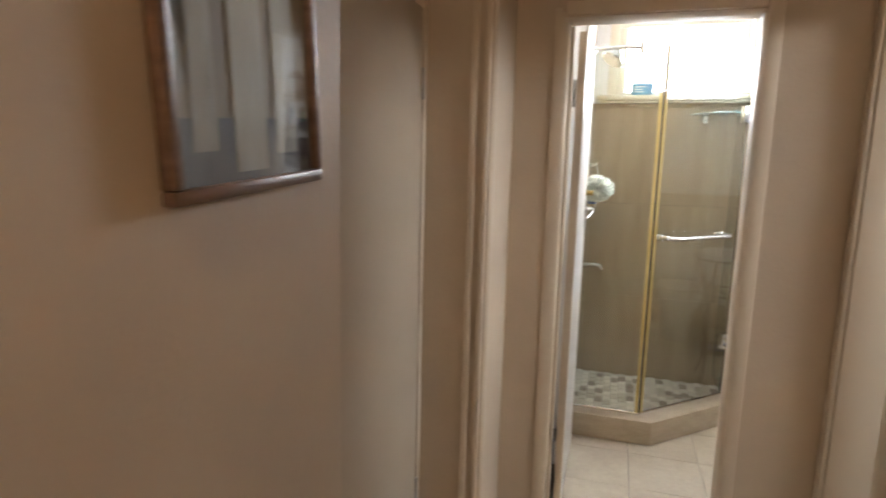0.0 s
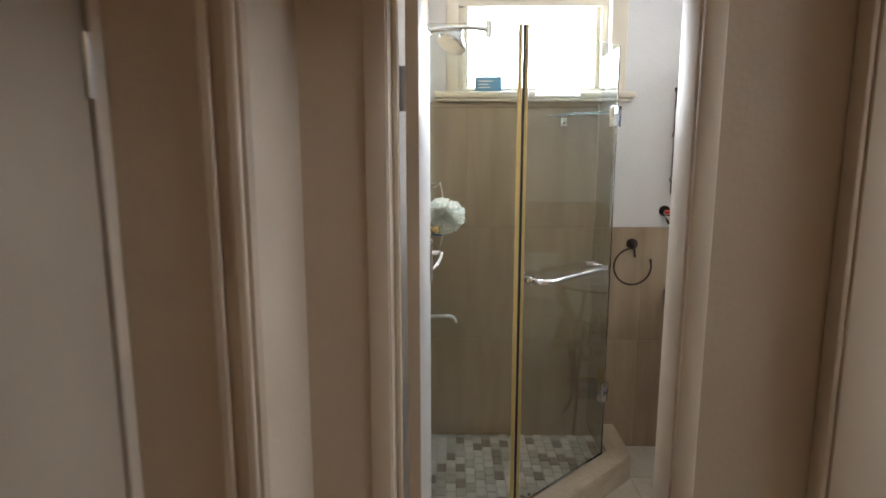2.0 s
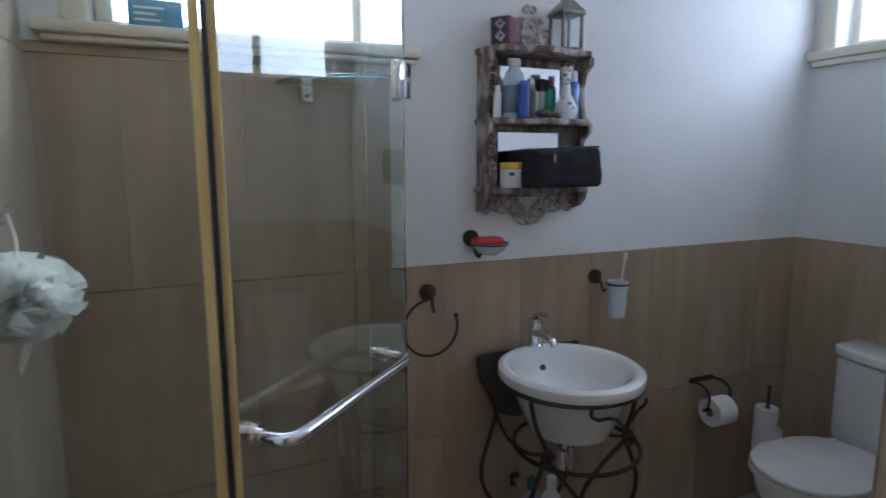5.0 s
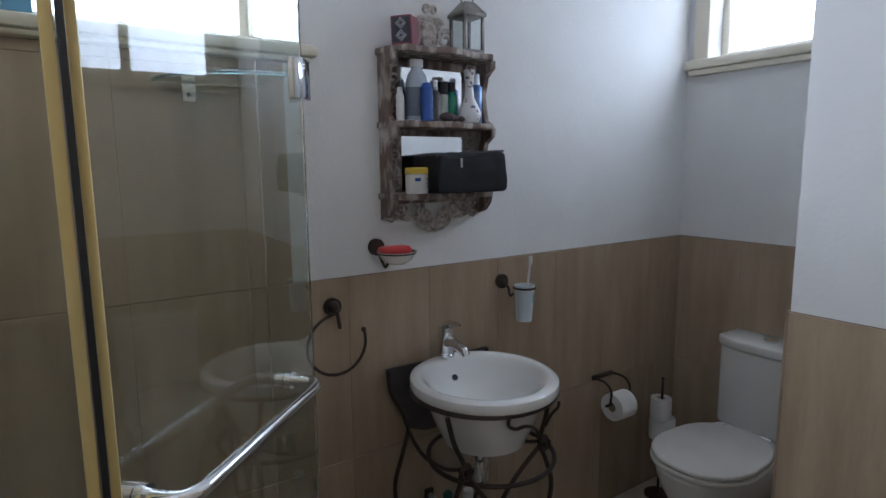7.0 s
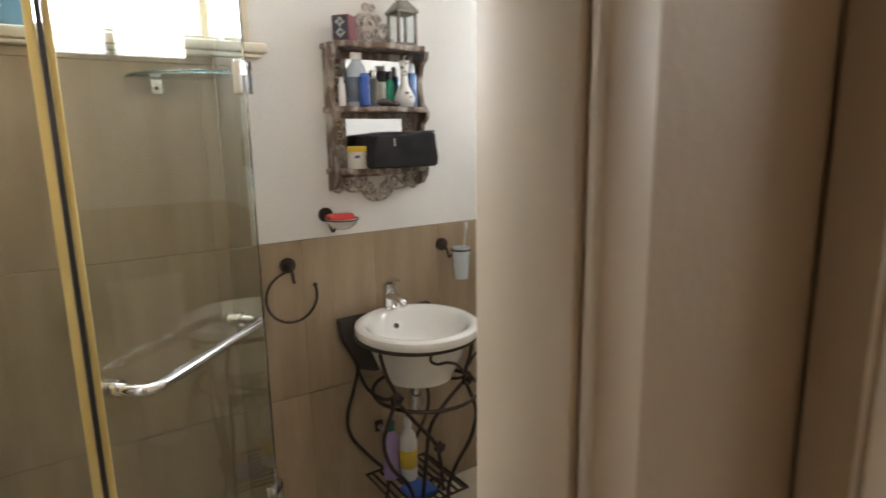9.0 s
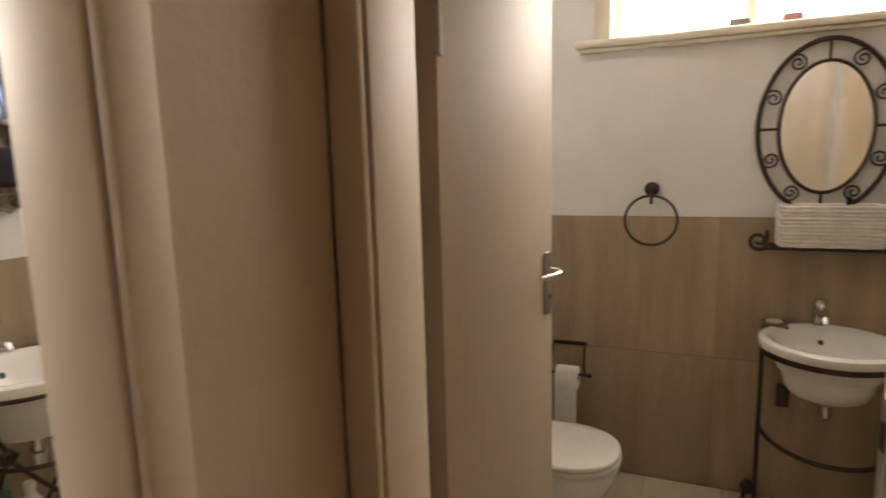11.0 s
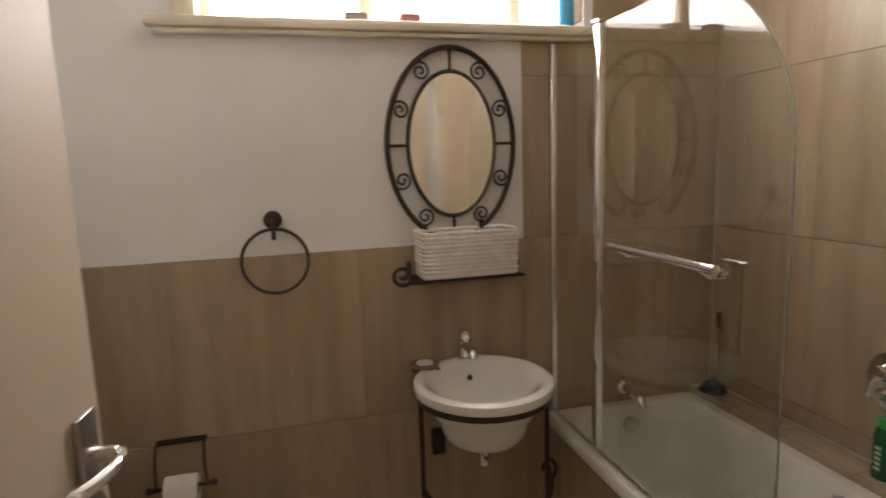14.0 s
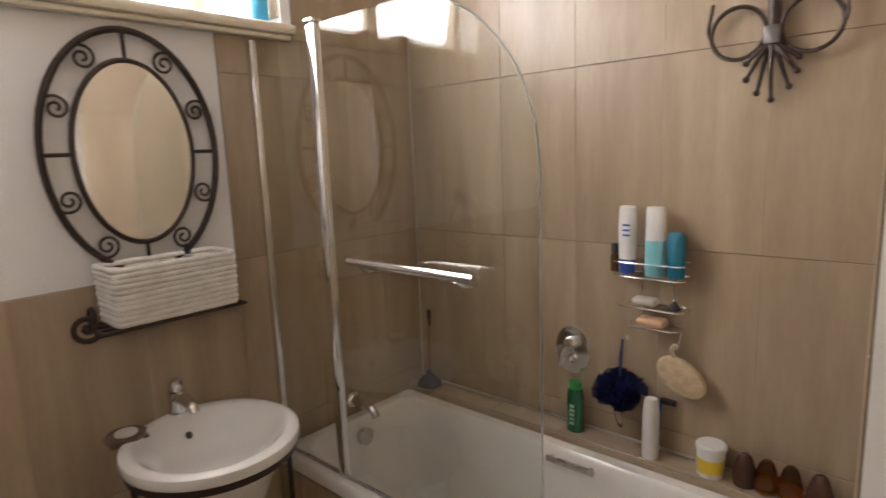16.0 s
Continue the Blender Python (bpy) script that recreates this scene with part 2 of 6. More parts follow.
wall_with_hole("wall_north", "x", 0.18, 3.49, 0.0, 0.22, W1, M_PLASTER, "white plastered outer wall behind shower and basin")
wall_with_hole("wall_east", "y", -1.035, 0.0, 3.25, 3.49, W2, M_PLASTER, "white plastered outer wall behind the toilet")
wall_with_hole("wall_east_window", "y", -4.0, -1.3, 3.42, 3.64, W3, M_PLASTER, "white plastered wall under a long high window")
structure("wall_west", add_box(box(0.18, 0.40, -0.845, 0, 0, H), 0.18, 0.30, -1.585, -0.845, 0, H), M_PLASTER, "white plastered side wall of the shower room", "wall")
structure("wall_partition", box(2.10, 3.64, -1.30, -1.033, 0, H), M_PLASTER, "white plastered partition between the bathrooms", "wall")
structure("wall_return", box(2.10, 2.32, -1.66, -1.30, 0, H), M_PLASTER, "white plastered return wall beside the doorway", "wall")
structure("wall_door_side_left", box(-0.25, D1[0] - 0.02, -1.725, -1.585, 0, H), M_CREAM, "cream painted passage wall beside the hinges", "wall")
wall_with_hole("wall_door", "x", D1[0] - 0.02, 2.32, -1.80, -1.66, (D1[0] - 0.02, D1[1] + 0.043, 0, D1[2] + 0.02), M_CREAM, "cream painted passage wall with a doorway")
wall_with_hole("wall_door_side", "y", -5.3, -1.80, 1.31, 1.50, (D2[0] - 0.02, D2[1] + 0.043, 0, D2[2] + 0.02), M_CREAM, "cream painted passage wall with a second doorway")
structure("wall_south", box(1.50, 3.42, -4.0, -3.82, 0, H), M_PLASTER, "tiled outer wall along the bath", "wall")
structure("wall_passage_west", box(-0.25, 0.10, -5.3, -2.93, 0, H), M_CREAM, "cream painted passage wall with a framed picture", "wall")
structure("wall_passage_recess", box(-0.25, -0.09, -2.93, -1.98, 0, H), M_CREAM, "cream wall behind the closed door", "wall")
structure("wall_passage_pier", prism([(-0.25, -1.98), (0.178, -1.98), (0.186, -1.97), (0.203, -1.725), (-0.25, -1.725)], 0, H), M_CREAM, "cream painted pier beside the doorway", "wall")
structure("wall_passage_end", box(-0.25, 1.50, -5.45, -5.3, 0, H), M_CREAM, "cream painted end wall of the passage", "wall")
structure("ceiling", box(-0.25, 3.64, -5.45, 0.22, H, H + 0.12), M_CEIL, "plain white painted ceiling", "ceiling")
structure("floor", box(-0.25, 3.64, -5.45, 0.22, -0.15, -0.008), M_FGROUT, "floor slab with dark tile joints", "floor")
structure("ground", box(-60, 60, -60, 60, -0.5, -0.45), material("dry_ground", (0.3, 0.26, 0.2), 0.9, scale=0.3, second=(0.2, 0.22, 0.12)),
          "ground outside the house", "ground")
structure("wall_bath_end", box(1.50, 1.728, -3.82, -3.05, 0, H), M_PLASTER, "white plastered wall at the end of the bath", "wall")


# ---- doorways and doors ----
def door_frame(name, along, a0, a1, b0, b1, top, label, rebate=0.0, set_back=0.0):
    """A lined doorway: a0..a1 clear width, b0..b1 wall faces (b0 faces the passage); set_back moves the first jamb into the room."""
    e = thing(name, label, "door frame")
    e["kind"] = "structure"

    def put(nm, p, q, u, v, z0, z1, bev=0.003):
        bm = box(p, q, u, v, z0, z1, bev) if along == "x" else box(u, v, p, q, z0, z1, bev)
        part(nm, bm, M_GLOSS, e)
    lo, hi = min(b0, b1), max(b0, b1)
    s = 1 if b0 > b1 else -1
    put("jamb", a0 - 0.0195, a0, lo + 0.001 + set_back, hi - 0.001 + set_back * 0.4, 0, top)
    if set_back:
        put("door_stop", a0 + 0.0005, a0 + 0.014, hi - 0.002, hi + 0.028, 0, top)
    if rebate:
        put("jamb", a1, a1 + 0.0425, lo + 0.001, rebate, 0, top)
        put("rebate", a1 + 0.038, a1 + 0.0425, rebate + 0.0005, hi - 0.001, 0, top, 0.001)
    else:
        put("jamb", a1, a1 + 0.0195, lo + 0.001, hi - 0.001, 0, top)
    put("head", a0 - 0.0195, a1 + 0.0195, lo + 0.001, hi - 0.001, top + 0.0005, top + 0.0195)
    for c0, c1 in ((a0 - 0.05, a0 - 0.004), (a1 + 0.004, a1 + 0.05)):
        d = set_back if c0 < a0 else 0.0
        put("architrave", c0, c1, b0 + d, b0 + d + s * (0.014 if not d else 0.006), 0, top + 0.05, 0.005 if not d else 0.002)
        if c0 < a0 or not rebate:
            put("architrave", c0, c1, b1 + d, b1 + d - s * 0.012, 0, top + 0.05, 0.004)
    put("architrave", a0 - 0.004, a1 + 0.004, b0, b0 + s * 0.013, top + 0.004, top + 0.05, 0.005)
    return e


f1 = door_frame("door_frame_1", "x", D1[0], D1[1], -1.80, -1.66, D1[2], "cream gloss painted door frame of the shower room", -1.705, 0.075)
f2 = door_frame("door_frame_2", "y", D2[0], D2[1], 1.31, 1.50, D2[2], "cream gloss painted door frame of the bathroom", 1.44)
DX = D1[1] + 0.038
part("strike_plate", box(DX - 0.002, DX - 0.0002, -1.698, -1.668, 1.13, 1.27, 0.0006), M_GLOSS, f1, "painted strike plate")
for z0, z1 in ((1.207, 1.242), (1.147, 1.182)):
    part("latch_hole", box(DX - 0.0035, DX - 0.0015, -1.692, -1.674, z0, z1), M_BLACK, f1)
part("bare_metal_chip", box(DX - 0.0032, DX - 0.0012, -1.674, -1.664, 1.195, 1.225, 0.0005), M_STEEL, f1, "chipped bare metal")
part("strike_plate", box(1.462, 1.494, D2[0] + 0.0002, D2[0] + 0.002, 1.08, 1.22, 0.0006), M_STEEL, f2, "steel strike plate")
part("latch_hole", box(1.470, 1.486, D2[0] + 0.0015, D2[0] + 0.0035, 1.155, 1.19), M_BLACK, f2)


for z in (1.80, 1.83, 1.86):
    part("screw", lathe([(0, 0), (0.004, 0), (0.003, 0.001), (0, 0.001)], 8), M_BLACK, f2).matrix_basis = pose(1.42 + 0.01 * (z == 1.83), -1.8552, z, 90, 0, 0)


def door_leaf(name, label, hinge, rz, width, mat, handle_z, back=True, low=0.10, high=0.045, reach=0.09, droop=0.0, thick=0.04):
    """A flush door: hinged at the origin, running along +x, its seen face at y = 0, thickness behind it (+y)."""
    e = thing(name, label, "door", (hinge[0], hinge[1], 0), rz)
    e["kind"] = "structure"
    part("leaf", box(0, width, 0, thick, 0.012, 1.94, 0.002), mat, e)
    hx = width - 0.045
    for s in ((-1, 1) if back else (-1,)):
        y0 = -0.001 if s < 0 else thick + 0.001
        pl = part("handle_plate", prism([(hx - 0.02, handle_z - low), (hx + 0.02, handle_z - low), (hx + 0.02, handle_z + high), (hx - 0.02, handle_z + high)], 0, 0.007, 0.0025), M_STEEL, e, "brushed steel handle plate")
        pl.data.transform(Matrix(((1, 0, 0, 0), (0, 0, s, y0), (0, 1, 0, 0), (0, 0, 0, 1))))
        pl.data.flip_normals() if s > 0 else None
        pts = smooth_line([(hx, y0, handle_z), (hx, y0 + s * 0.024, handle_z), (hx - 0.002, y0 + s * 0.036, handle_z), (hx - 0.03, y0 + s * 0.041, handle_z + 0.002),
                           (hx - reach * 0.68, y0 + s * 0.033, handle_z - droop * 0.5), (hx - reach, y0 + s * 0.016, handle_z - droop)], 5)
        part("lever", tube(pts, [0.0085] * 8 + [0.0065] * (len(pts) - 10) + [0.005, 0.0035], 10), M_CHROME, pl, "chrome lever")
        part("keyhole", lathe([(0.0, 0), (0.006, 0), (0.006, 0.002), (0, 0.002)], 10), M_BLACK, pl).matrix_basis = pose(hx, y0 + s * 0.0075, handle_z - low * 0.6, 90, 0, 0)
    for z in (0.25, 1.70):
        part("door_hinge", tube([(-0.004, -0.006, z - 0.05), (-0.004, -0.006, z + 0.05)], 0.007, 8), M_STEEL, e)
    return e


d1 = door_leaf("door_1", "white gloss painted flush door standing open", (0.450, -1.600), 90, 0.614, M_DOORW, 1.235, False, reach=0.105, droop=0.035, thick=0.031)
for o in d1.children:
    if o.name.startswith("door_hinge"):
        o.location = (-0.008, 0.043, 0.012)
part("edge_strip", box(-0.002, 0.0, 0.001, 0.030, 0.014, 1.938), M_GLOSS, d1, "cream painted hinge edge of the door")
M_BRASS = material("worn_brass", (0.55, 0.42, 0.18), 0.25, 1.0, second=(0.42, 0.31, 0.13), scale=20)
lk = part("lock_cylinder", moved(lathe([(0, 0), (0.017, 0), (0.017, 0.006), (0.011, 0.009), (0.010, 0.02), (0, 0.02)], 18), pose(0.599, -0.001, 1.31, 90, 0, 0)), M_BRASS, d1, "brass lock cylinder")
part("thumb_turn", box(0.595, 0.603, -0.034, -0.019, 1.297, 1.323, 0.002), M_BRASS, lk, "brass thumb turn")
d2 = door_leaf("door_2", "beige gloss painted flush door standing open", (1.512, -1.853), math.degrees(math.atan2(-0.053, 0.54)), 0.545, M_DOORC, 1.243)
d3 = door_leaf("door_3", "closed beige painted flush door in the passage", (-0.048, -2.02), -90, 0.80, M_DOORC, 1.33, False, 0.06, 0.025)
d3.matrix_world = pose(-0.048, -2.84, 0, 0, 0, 90)
for o in d3.children:
    if o.name.startswith("handle_plate"):
        o.location.x = -0.655
    if o.name.startswith("door_hinge"):
        o.location.x = 0.80
pier = structure("trim_pier", box(0.106, 0.128, -1.994, -1.981, 0, H - 0.01, 0.005), M_GLOSS, "cream painted moulding on the pier", "trim")
structure("trim_pier_edge", box(0.150, 0.172, -1.994, -1.981, 0, H - 0.01, 0.005), M_GLOSS, "cream painted moulding on the pier", "trim")
structure("trim_recess", box(-0.088, -0.05, -2.018, -1.981, 0, H - 0.01, 0.004), M_GLOSS, "cream painted frame of the closed door", "trim")

# ---- framed picture in the passage ----
pic = thing("framed_picture", "dark sepia picture in a brown wooden frame", "picture", (0.101, -3.225, 1.405))
pic.matrix_world = pose(0.101, -3.225, 1.405, 4.0, 0, 0)
M_FRAME = material("brown_frame_wood", (0.20, 0.12, 0.08), 0.35, second=(0.13, 0.075, 0.05), scale=8, stretch=(1, 1, 6), bump=0.15)
for y0, y1, z0, z1 in ((-0.15, 0.19, 0, 0.019), (-0.15, 0.19, 0.496, 0.515), (-0.15, -0.131, 0.019, 0.496), (0.171, 0.19, 0.019, 0.496)):
    part("frame_bar", box(0, 0.022, y0, y1, z0, z1, 0.005), M_FRAME, pic)
part("print", box(0.002, 0.008, -0.131, 0.171, 0.019, 0.496), material("sepia_print", (0.16, 0.12, 0.09), 0.6, second=(0.30, 0.24, 0.17), scale=5, stretch=(1, 1, 0.6)), pic)
part("dark_band", box(0.008, 0.0095, -0.131, 0.171, 0.019, 0.10), material("dark_print_tone", (0.05, 0.045, 0.05), 0.6, second=(0.12, 0.1, 0.09), scale=12), pic)
M_TONE = material("pale_print_tone", (0.34, 0.30, 0.24), 0.6, second=(0.24, 0.20, 0.15), scale=14, stretch=(1, 1, 0.4))
for y0, y1, z0, z1 in ((-0.10, -0.055, 0.06, 0.42), (-0.02, 0.05, 0.03, 0.36), (0.075, 0.13, 0.05, 0.40)):
    part("print_tone", box(0.0095, 0.0102, y0, y1, z0, z1), M_TONE, pic)
part("glazing", box(0.011, 0.013, -0.131, 0.171, 0.019, 0.496), M_CLEAR, pic).visible_shadow = False

# ---- windows ----
M_SKYB = bpy.data.materials.new("bright_sky")
M_SKYB.use_nodes = True
bb = M_SKYB.node_tree.nodes["Principled BSDF"]
bb.inputs["Base Color"].default_value = (0.9, 0.93, 1, 1)
bb.inputs["Emission Color"].default_value = (0.93, 0.97, 1.0, 1)
bb.inputs["Emission Strength"].default_value = 2.6


def window(name, along, hole, b, depth, label, split, inward, sill_over, sill_a, pane_mat, far=0.035, thin=0.0):
    """A timber window in its opening. b: inner wall face; inward: -1 or 1, the way into the room along the other axis."""
    e = thing(name, label, "window")
    e["kind"] = "structure"
    a0, a1, z0, z1 = hole
    o = -inward

    def put(nm, p, q, u, v, zz0, zz1, mat=M_WOODW, bev=0.004, parent=None, lab=""):
        u, v = sorted((u, v))
        bm = box(p, q, u, v, zz0, zz1, bev) if along == "x" else box(u, v, p, q, zz0, zz1, bev)
        return part(nm, bm, mat, parent or e, lab)
    f = b + o * depth
    fr = put("window_frame", a0, a0 + 0.035, f, f + o * 0.06, z0, z1)
    put("frame_bar", a1 - far, a1, f, f + o * 0.06, z0, z1, parent=fr)
    put("frame_bar", a0 + 0.035, a1 - far, f, f + o * 0.06, z1 - far, z1, parent=fr)
    put("frame_bar", a0 + 0.035, a1 - far, f, f + o * 0.06, z0, z0 + 0.03, parent=fr)
    cuts = [a0 + 0.035] + list(split) + [a1 - far]
    for c in split:
        put("frame_bar", c - 0.022, c + 0.022, f + o * 0.005, f + o * 0.055, z0 + 0.03, z1 - far, parent=fr)
    for p, q in zip(cuts, cuts[1:]):
        pn = put("pane", p, q, f + o * 0.028, f + o * 0.033, z0 + 0.03, z1 - far, pane_mat, 0, None, "glass pane")
        pn.visible_shadow = False
    put("window_sill", sill_a[0], sill_a[1], b + inward * sill_over, f + o * 0.002, z0 - 0.045 + thin, z0 - 0.002, M_WOODW, 0.012)
    put("sill_moulding", sill_a[0] + 0.02, sill_a[1] - 0.02, b, b + inward * (sill_over - 0.012), z0 - 0.07 + 2 * thin, z0 - 0.046 + thin, M_WOODW, 0.006)
    return e, put, fr


w1, put1, fr1 = window("window_1", "x", W1, 0.0, 0.09, "cream timber window with obscure glass over the shower", [], -1, 0.055, (0.43, 1.42), M_OBSC, 0.055, 0.010)
# inner sash bars and architrave round the first window
for p, q, u, v in ((0.572, 0.598, 1.90, 2.295), (1.262, 1.294, 1.90, 2.295), (0.551, 1.294, 2.295, 2.325), (0.572, 1.294, 1.878, 1.90)):
    put1("sash_bar", p, q, 0.052, 0.084, u, v, parent=fr1)
for p, q, u, v in ((0.49, 0.55, W1[2], W1[3]), (1.295, 1.375, W1[2], W1[3]), (0.49, 1.375, W1[3], W1[3] + 0.06)):
    put1("architrave", p, q, 0, -0.012, u, v)
w2, put2, fr2 = window("window_2", "y", W2, 3.25, 0.09, "cream timber window high on the wall above the toilet", [-0.52], -1, 0.05, (-1.03, -0.004), M_OBSC)
for p, q, u, v in ((-0.10, -0.03, W2[2], W2[3]), (-0.974, -0.03, W2[3], W2[3] + 0.06)):
    put2("architrave", p, q, 3.25, 3.238, u, v)
w3, put3, fr3 = window("window_3", "y", W3, 3.42, 0.10, "long cream timber window high above the mirror", [-2.98, -2.42], -1, 0.05, (-3.24, -1.72), M_CLEAR, 0.035, 0.008)
for p, q, u, v in ((-1.87, -1.80, W3[2], W3[3]), (-3.21, -1.80, W3[3], W3[3] + 0.04)):
    put3("architrave", p, q, 3.42, 3.408, u, v)
# burglar bars outside the long window
bars = thing("burglar_bars", "white wrought burglar bars outside the window", "bars")
bars["kind"] = "structure"
for z in (2.13, 2.30, 2.46):
    part("bar", tube([(3.60, -3.21, z), (3.60, -1.87, z)], 0.005, 6), M_STEEL, bars)
for y in (-3.05, -2.75, -2.28, -2.05):
    part("scroll_bar", tube(smooth_line([(3.61, y - 0.1, 2.03), (3.61, y - 0.02, 2.12), (3.61, y + 0.06, 2.28), (3.61, y - 0.03, 2.42), (3.61, y + 0.02, 2.55)], 5), 0.004, 6), M_STEEL, bars)
for nm, bm in (("backdrop", box(-3.2, 5.2, 1.8, 1.85, 0.2, 9.0)), ("backdrop_east", box(5.4, 5.45, -8.0, 1.4, 0.2, 9.0))):
    structure(nm, bm, M_SKYB, "bright hazy sky outside the windows", "sky")

# ---- shower ----
M_MGROUT = material("pale_grout", (0.52, 0.49, 0.44), 0.9, scale=20)
tray = thing("shower_tray", "raised shower tray with stone kerb and mosaic floor", "shower tray")
outer = [(0.402, -0.885), (0.845, -0.885), (1.395, -0.345), (1.395, -0.012), (1.285, -0.012), (1.285, -0.30), (0.80, -0.775), (0.402, -0.775)]
part("kerb", prism(outer, 0.0, 0.13, 0.006), M_MARBLE, tray, "pale polished stone kerb")
part("tray_bed", prism([(0.402, -0.78), (0.80, -0.78), (1.29, -0.30), (1.29, -0.012), (0.402, -0.012)], 0.0, 0.058), M_MGROUT, tray)
part("drain", lathe([(0, 0.0), (0.045, 0.0), (0.045, 0.004), (0.03, 0.006), (0, 0.006)], 20, (0.83, -0.58, 0.0635)), M_STEEL, tray, "round steel drain grate")
M_MOS = [material("mosaic_" + k, c, 0.4, second=[v * 0.88 for v in c], scale=12, per_piece=0.10)
         for k, c in (("cream", (0.66, 0.62, 0.55)), ("sand", (0.50, 0.45, 0.38)), ("brown", (0.25, 0.20, 0.16)))]
rnd = random.Random(4)
mos_mesh = []
for m in M_MOS:
    bm = box(-0.0215, 0.0215, -0.033, 0.033, -0.004, 0.004, 0.0025, 1)
    me = bpy.data.meshes.new("mosaic_stone")
    bm.to_mesh(me)
    bm.free()
    me.materials.append(m)
    mos_mesh.append(me)
for i in range(19):
    for j in range(11):
        x, y = 0.428 + i * 0.046, -0.047 - j * 0.069 - (0.0345 if i % 2 else 0)
        if y < -0.74 or (x - 0.80) * 0.485 - (y + 0.78) * 0.49 > -0.004 and x > 0.76:
            continue
        if (x - 0.83) ** 2 + (y + 0.58) ** 2 < 0.0024:
            continue
        o = new("mosaic_stone", mos_mesh[rnd.choices((0, 1, 2), (6, 4, 1.5))[0]])
        o.parent = tray
        o.location = (x, y, 0.0605)

enc = thing("shower_enclosure", "frameless glass corner shower enclosure with hinged door", "shower enclosure")
A, B, C = Vector((0.785, -0.795)), Vector((1.250, -0.345)), Vector((1.250, -0.008))


def glass_sheet(name, p, q, z0, z1, parent, t=0.008, label=""):
    d = (q - p).normalized()
    n = Vector((-d.y, d.x)) * t / 2
    o = part(name, prism([(p + n)[:], (q + n)[:], (q - n)[:], (p - n)[:]], z0, z1), M_GLASS, parent, label, False)
    o.visible_shadow = False
    return o


glass_sheet("fixed_panel", Vector((0.404, -0.80)), A - Vector((0.012, 0.0)), 0.134, 2.03, enc)
gd = glass_sheet("glass_door", A + (B - A) * 0.02, B - (B - A) * 0.012, 0.142, 2.03, enc)
glass_sheet("return_panel", B + Vector((0.0, 0.006)), C, 0.134, 2.03, enc)
dd = (B - A).normalized()
for p, m, r in ((A - Vector((0.016, 0)), M_SEAL, 0.0075), (A + dd * 0.013, M_SEAL, 0.006), (A + Vector((-0.002, -0.003)), M_BLACK, 0.0045)):
    part("seal_strip", box(p.x - r, p.x + r, p.y - 0.006, p.y + 0.006, 0.136, 2.028, 0.002), m, enc, "yellowed plastic seal" if m is M_SEAL else "dark magnetic strip")
part("bottom_rail", tube([(0.41, -0.80, 0.136), (A.x, A.y - 0.005, 0.136)], 0.006, 8), M_CHROME, enc)
part("bottom_rail", tube([(A.x, A.y, 0.138), (B.x, B.y, 0.138)], 0.007, 8), M_CHROME, enc)
for z in (0.458, 1.733):
    hg = part("hinge", moved(box(-0.03, 0.03, -0.016, 0.016, -0.045, 0.045, 0.004), pose(B.x - 0.012, B.y - 0.012, z, 0, 0, 45)), M_CHROME, enc, "chrome glass hinge")
    part("hinge_plate", moved(box(-0.014, 0.014, -0.03, 0.03, -0.045, 0.045, 0.004), pose(B.x, B.y + 0.035, z)), M_CHROME, hg)
nrm = Vector((dd.y, -dd.x))
hz = 1.084
h0, h1 = A + dd * 0.05, A + dd * 0.50
P = lambda q, o, z: (q.x + nrm.x * o, q.y + nrm.y * o, z)
part("pull_handle", tube(smooth_line([P(h0, 0.004, hz), P(h0, 0.06, hz), P(h0 + dd * 0.02, 0.078, hz), P(h0 + dd * 0.06, 0.083, hz), P(h0 + dd * 0.2, 0.083, hz),
                                       P(h1 - dd * 0.06, 0.083, hz), P(h1 - dd * 0.02, 0.078, hz), P(h1, 0.06, hz), P(h1, 0.004, hz)], 6), 0.0125, 14), M_CHROME, enc, "chrome tubular towel-bar handle")
for q in (h0, h1):
    part("handle_collar", tube([P(q, 0.004, hz), P(q, 0.018, hz)], 0.019, 16), M_CHROME, enc)
    part("handle_collar", tube([P(q, -0.022, hz), P(q, -0.004, hz)], 0.016, 16), M_CHROME, enc)

# glass corner shelf in the shower
gs = thing("glass_shelf", "small clear glass corner shelf on clips", "shelf")
part("shelf_glass", prism([(1.242, -0.012)] + [(1.242 + 0.25 * math.cos(radians(a)), -0.012 + 0.25 * math.sin(radians(a))) for a in range(180, 271, 9)], 1.752, 1.760), M_GLASS, gs).visible_shadow = False
part("shelf_edge", tube([(1.242 + 0.25 * math.cos(radians(q)), -0.012 + 0.25 * math.sin(radians(q)), 1.756) for q in range(180, 271, 6)], 0.0042, 8), glass("blue_glass_edge", (0.45, 0.78, 0.86), 0.15), gs, "blue-green glass edge").visible_shadow = False
part("clip", box(1.055, 1.088, -0.03, -0.010, 1.705, 1.75, 0.004), M_CHROME, gs, "square chrome clip")
part("clip_screw", lathe([(0, 0), (0.006, 0), (0.005, 0.003), (0, 0.003)], 10), M_BLACK, gs).matrix_basis = pose(1.071, -0.030, 1.722, 90, 0, 0)

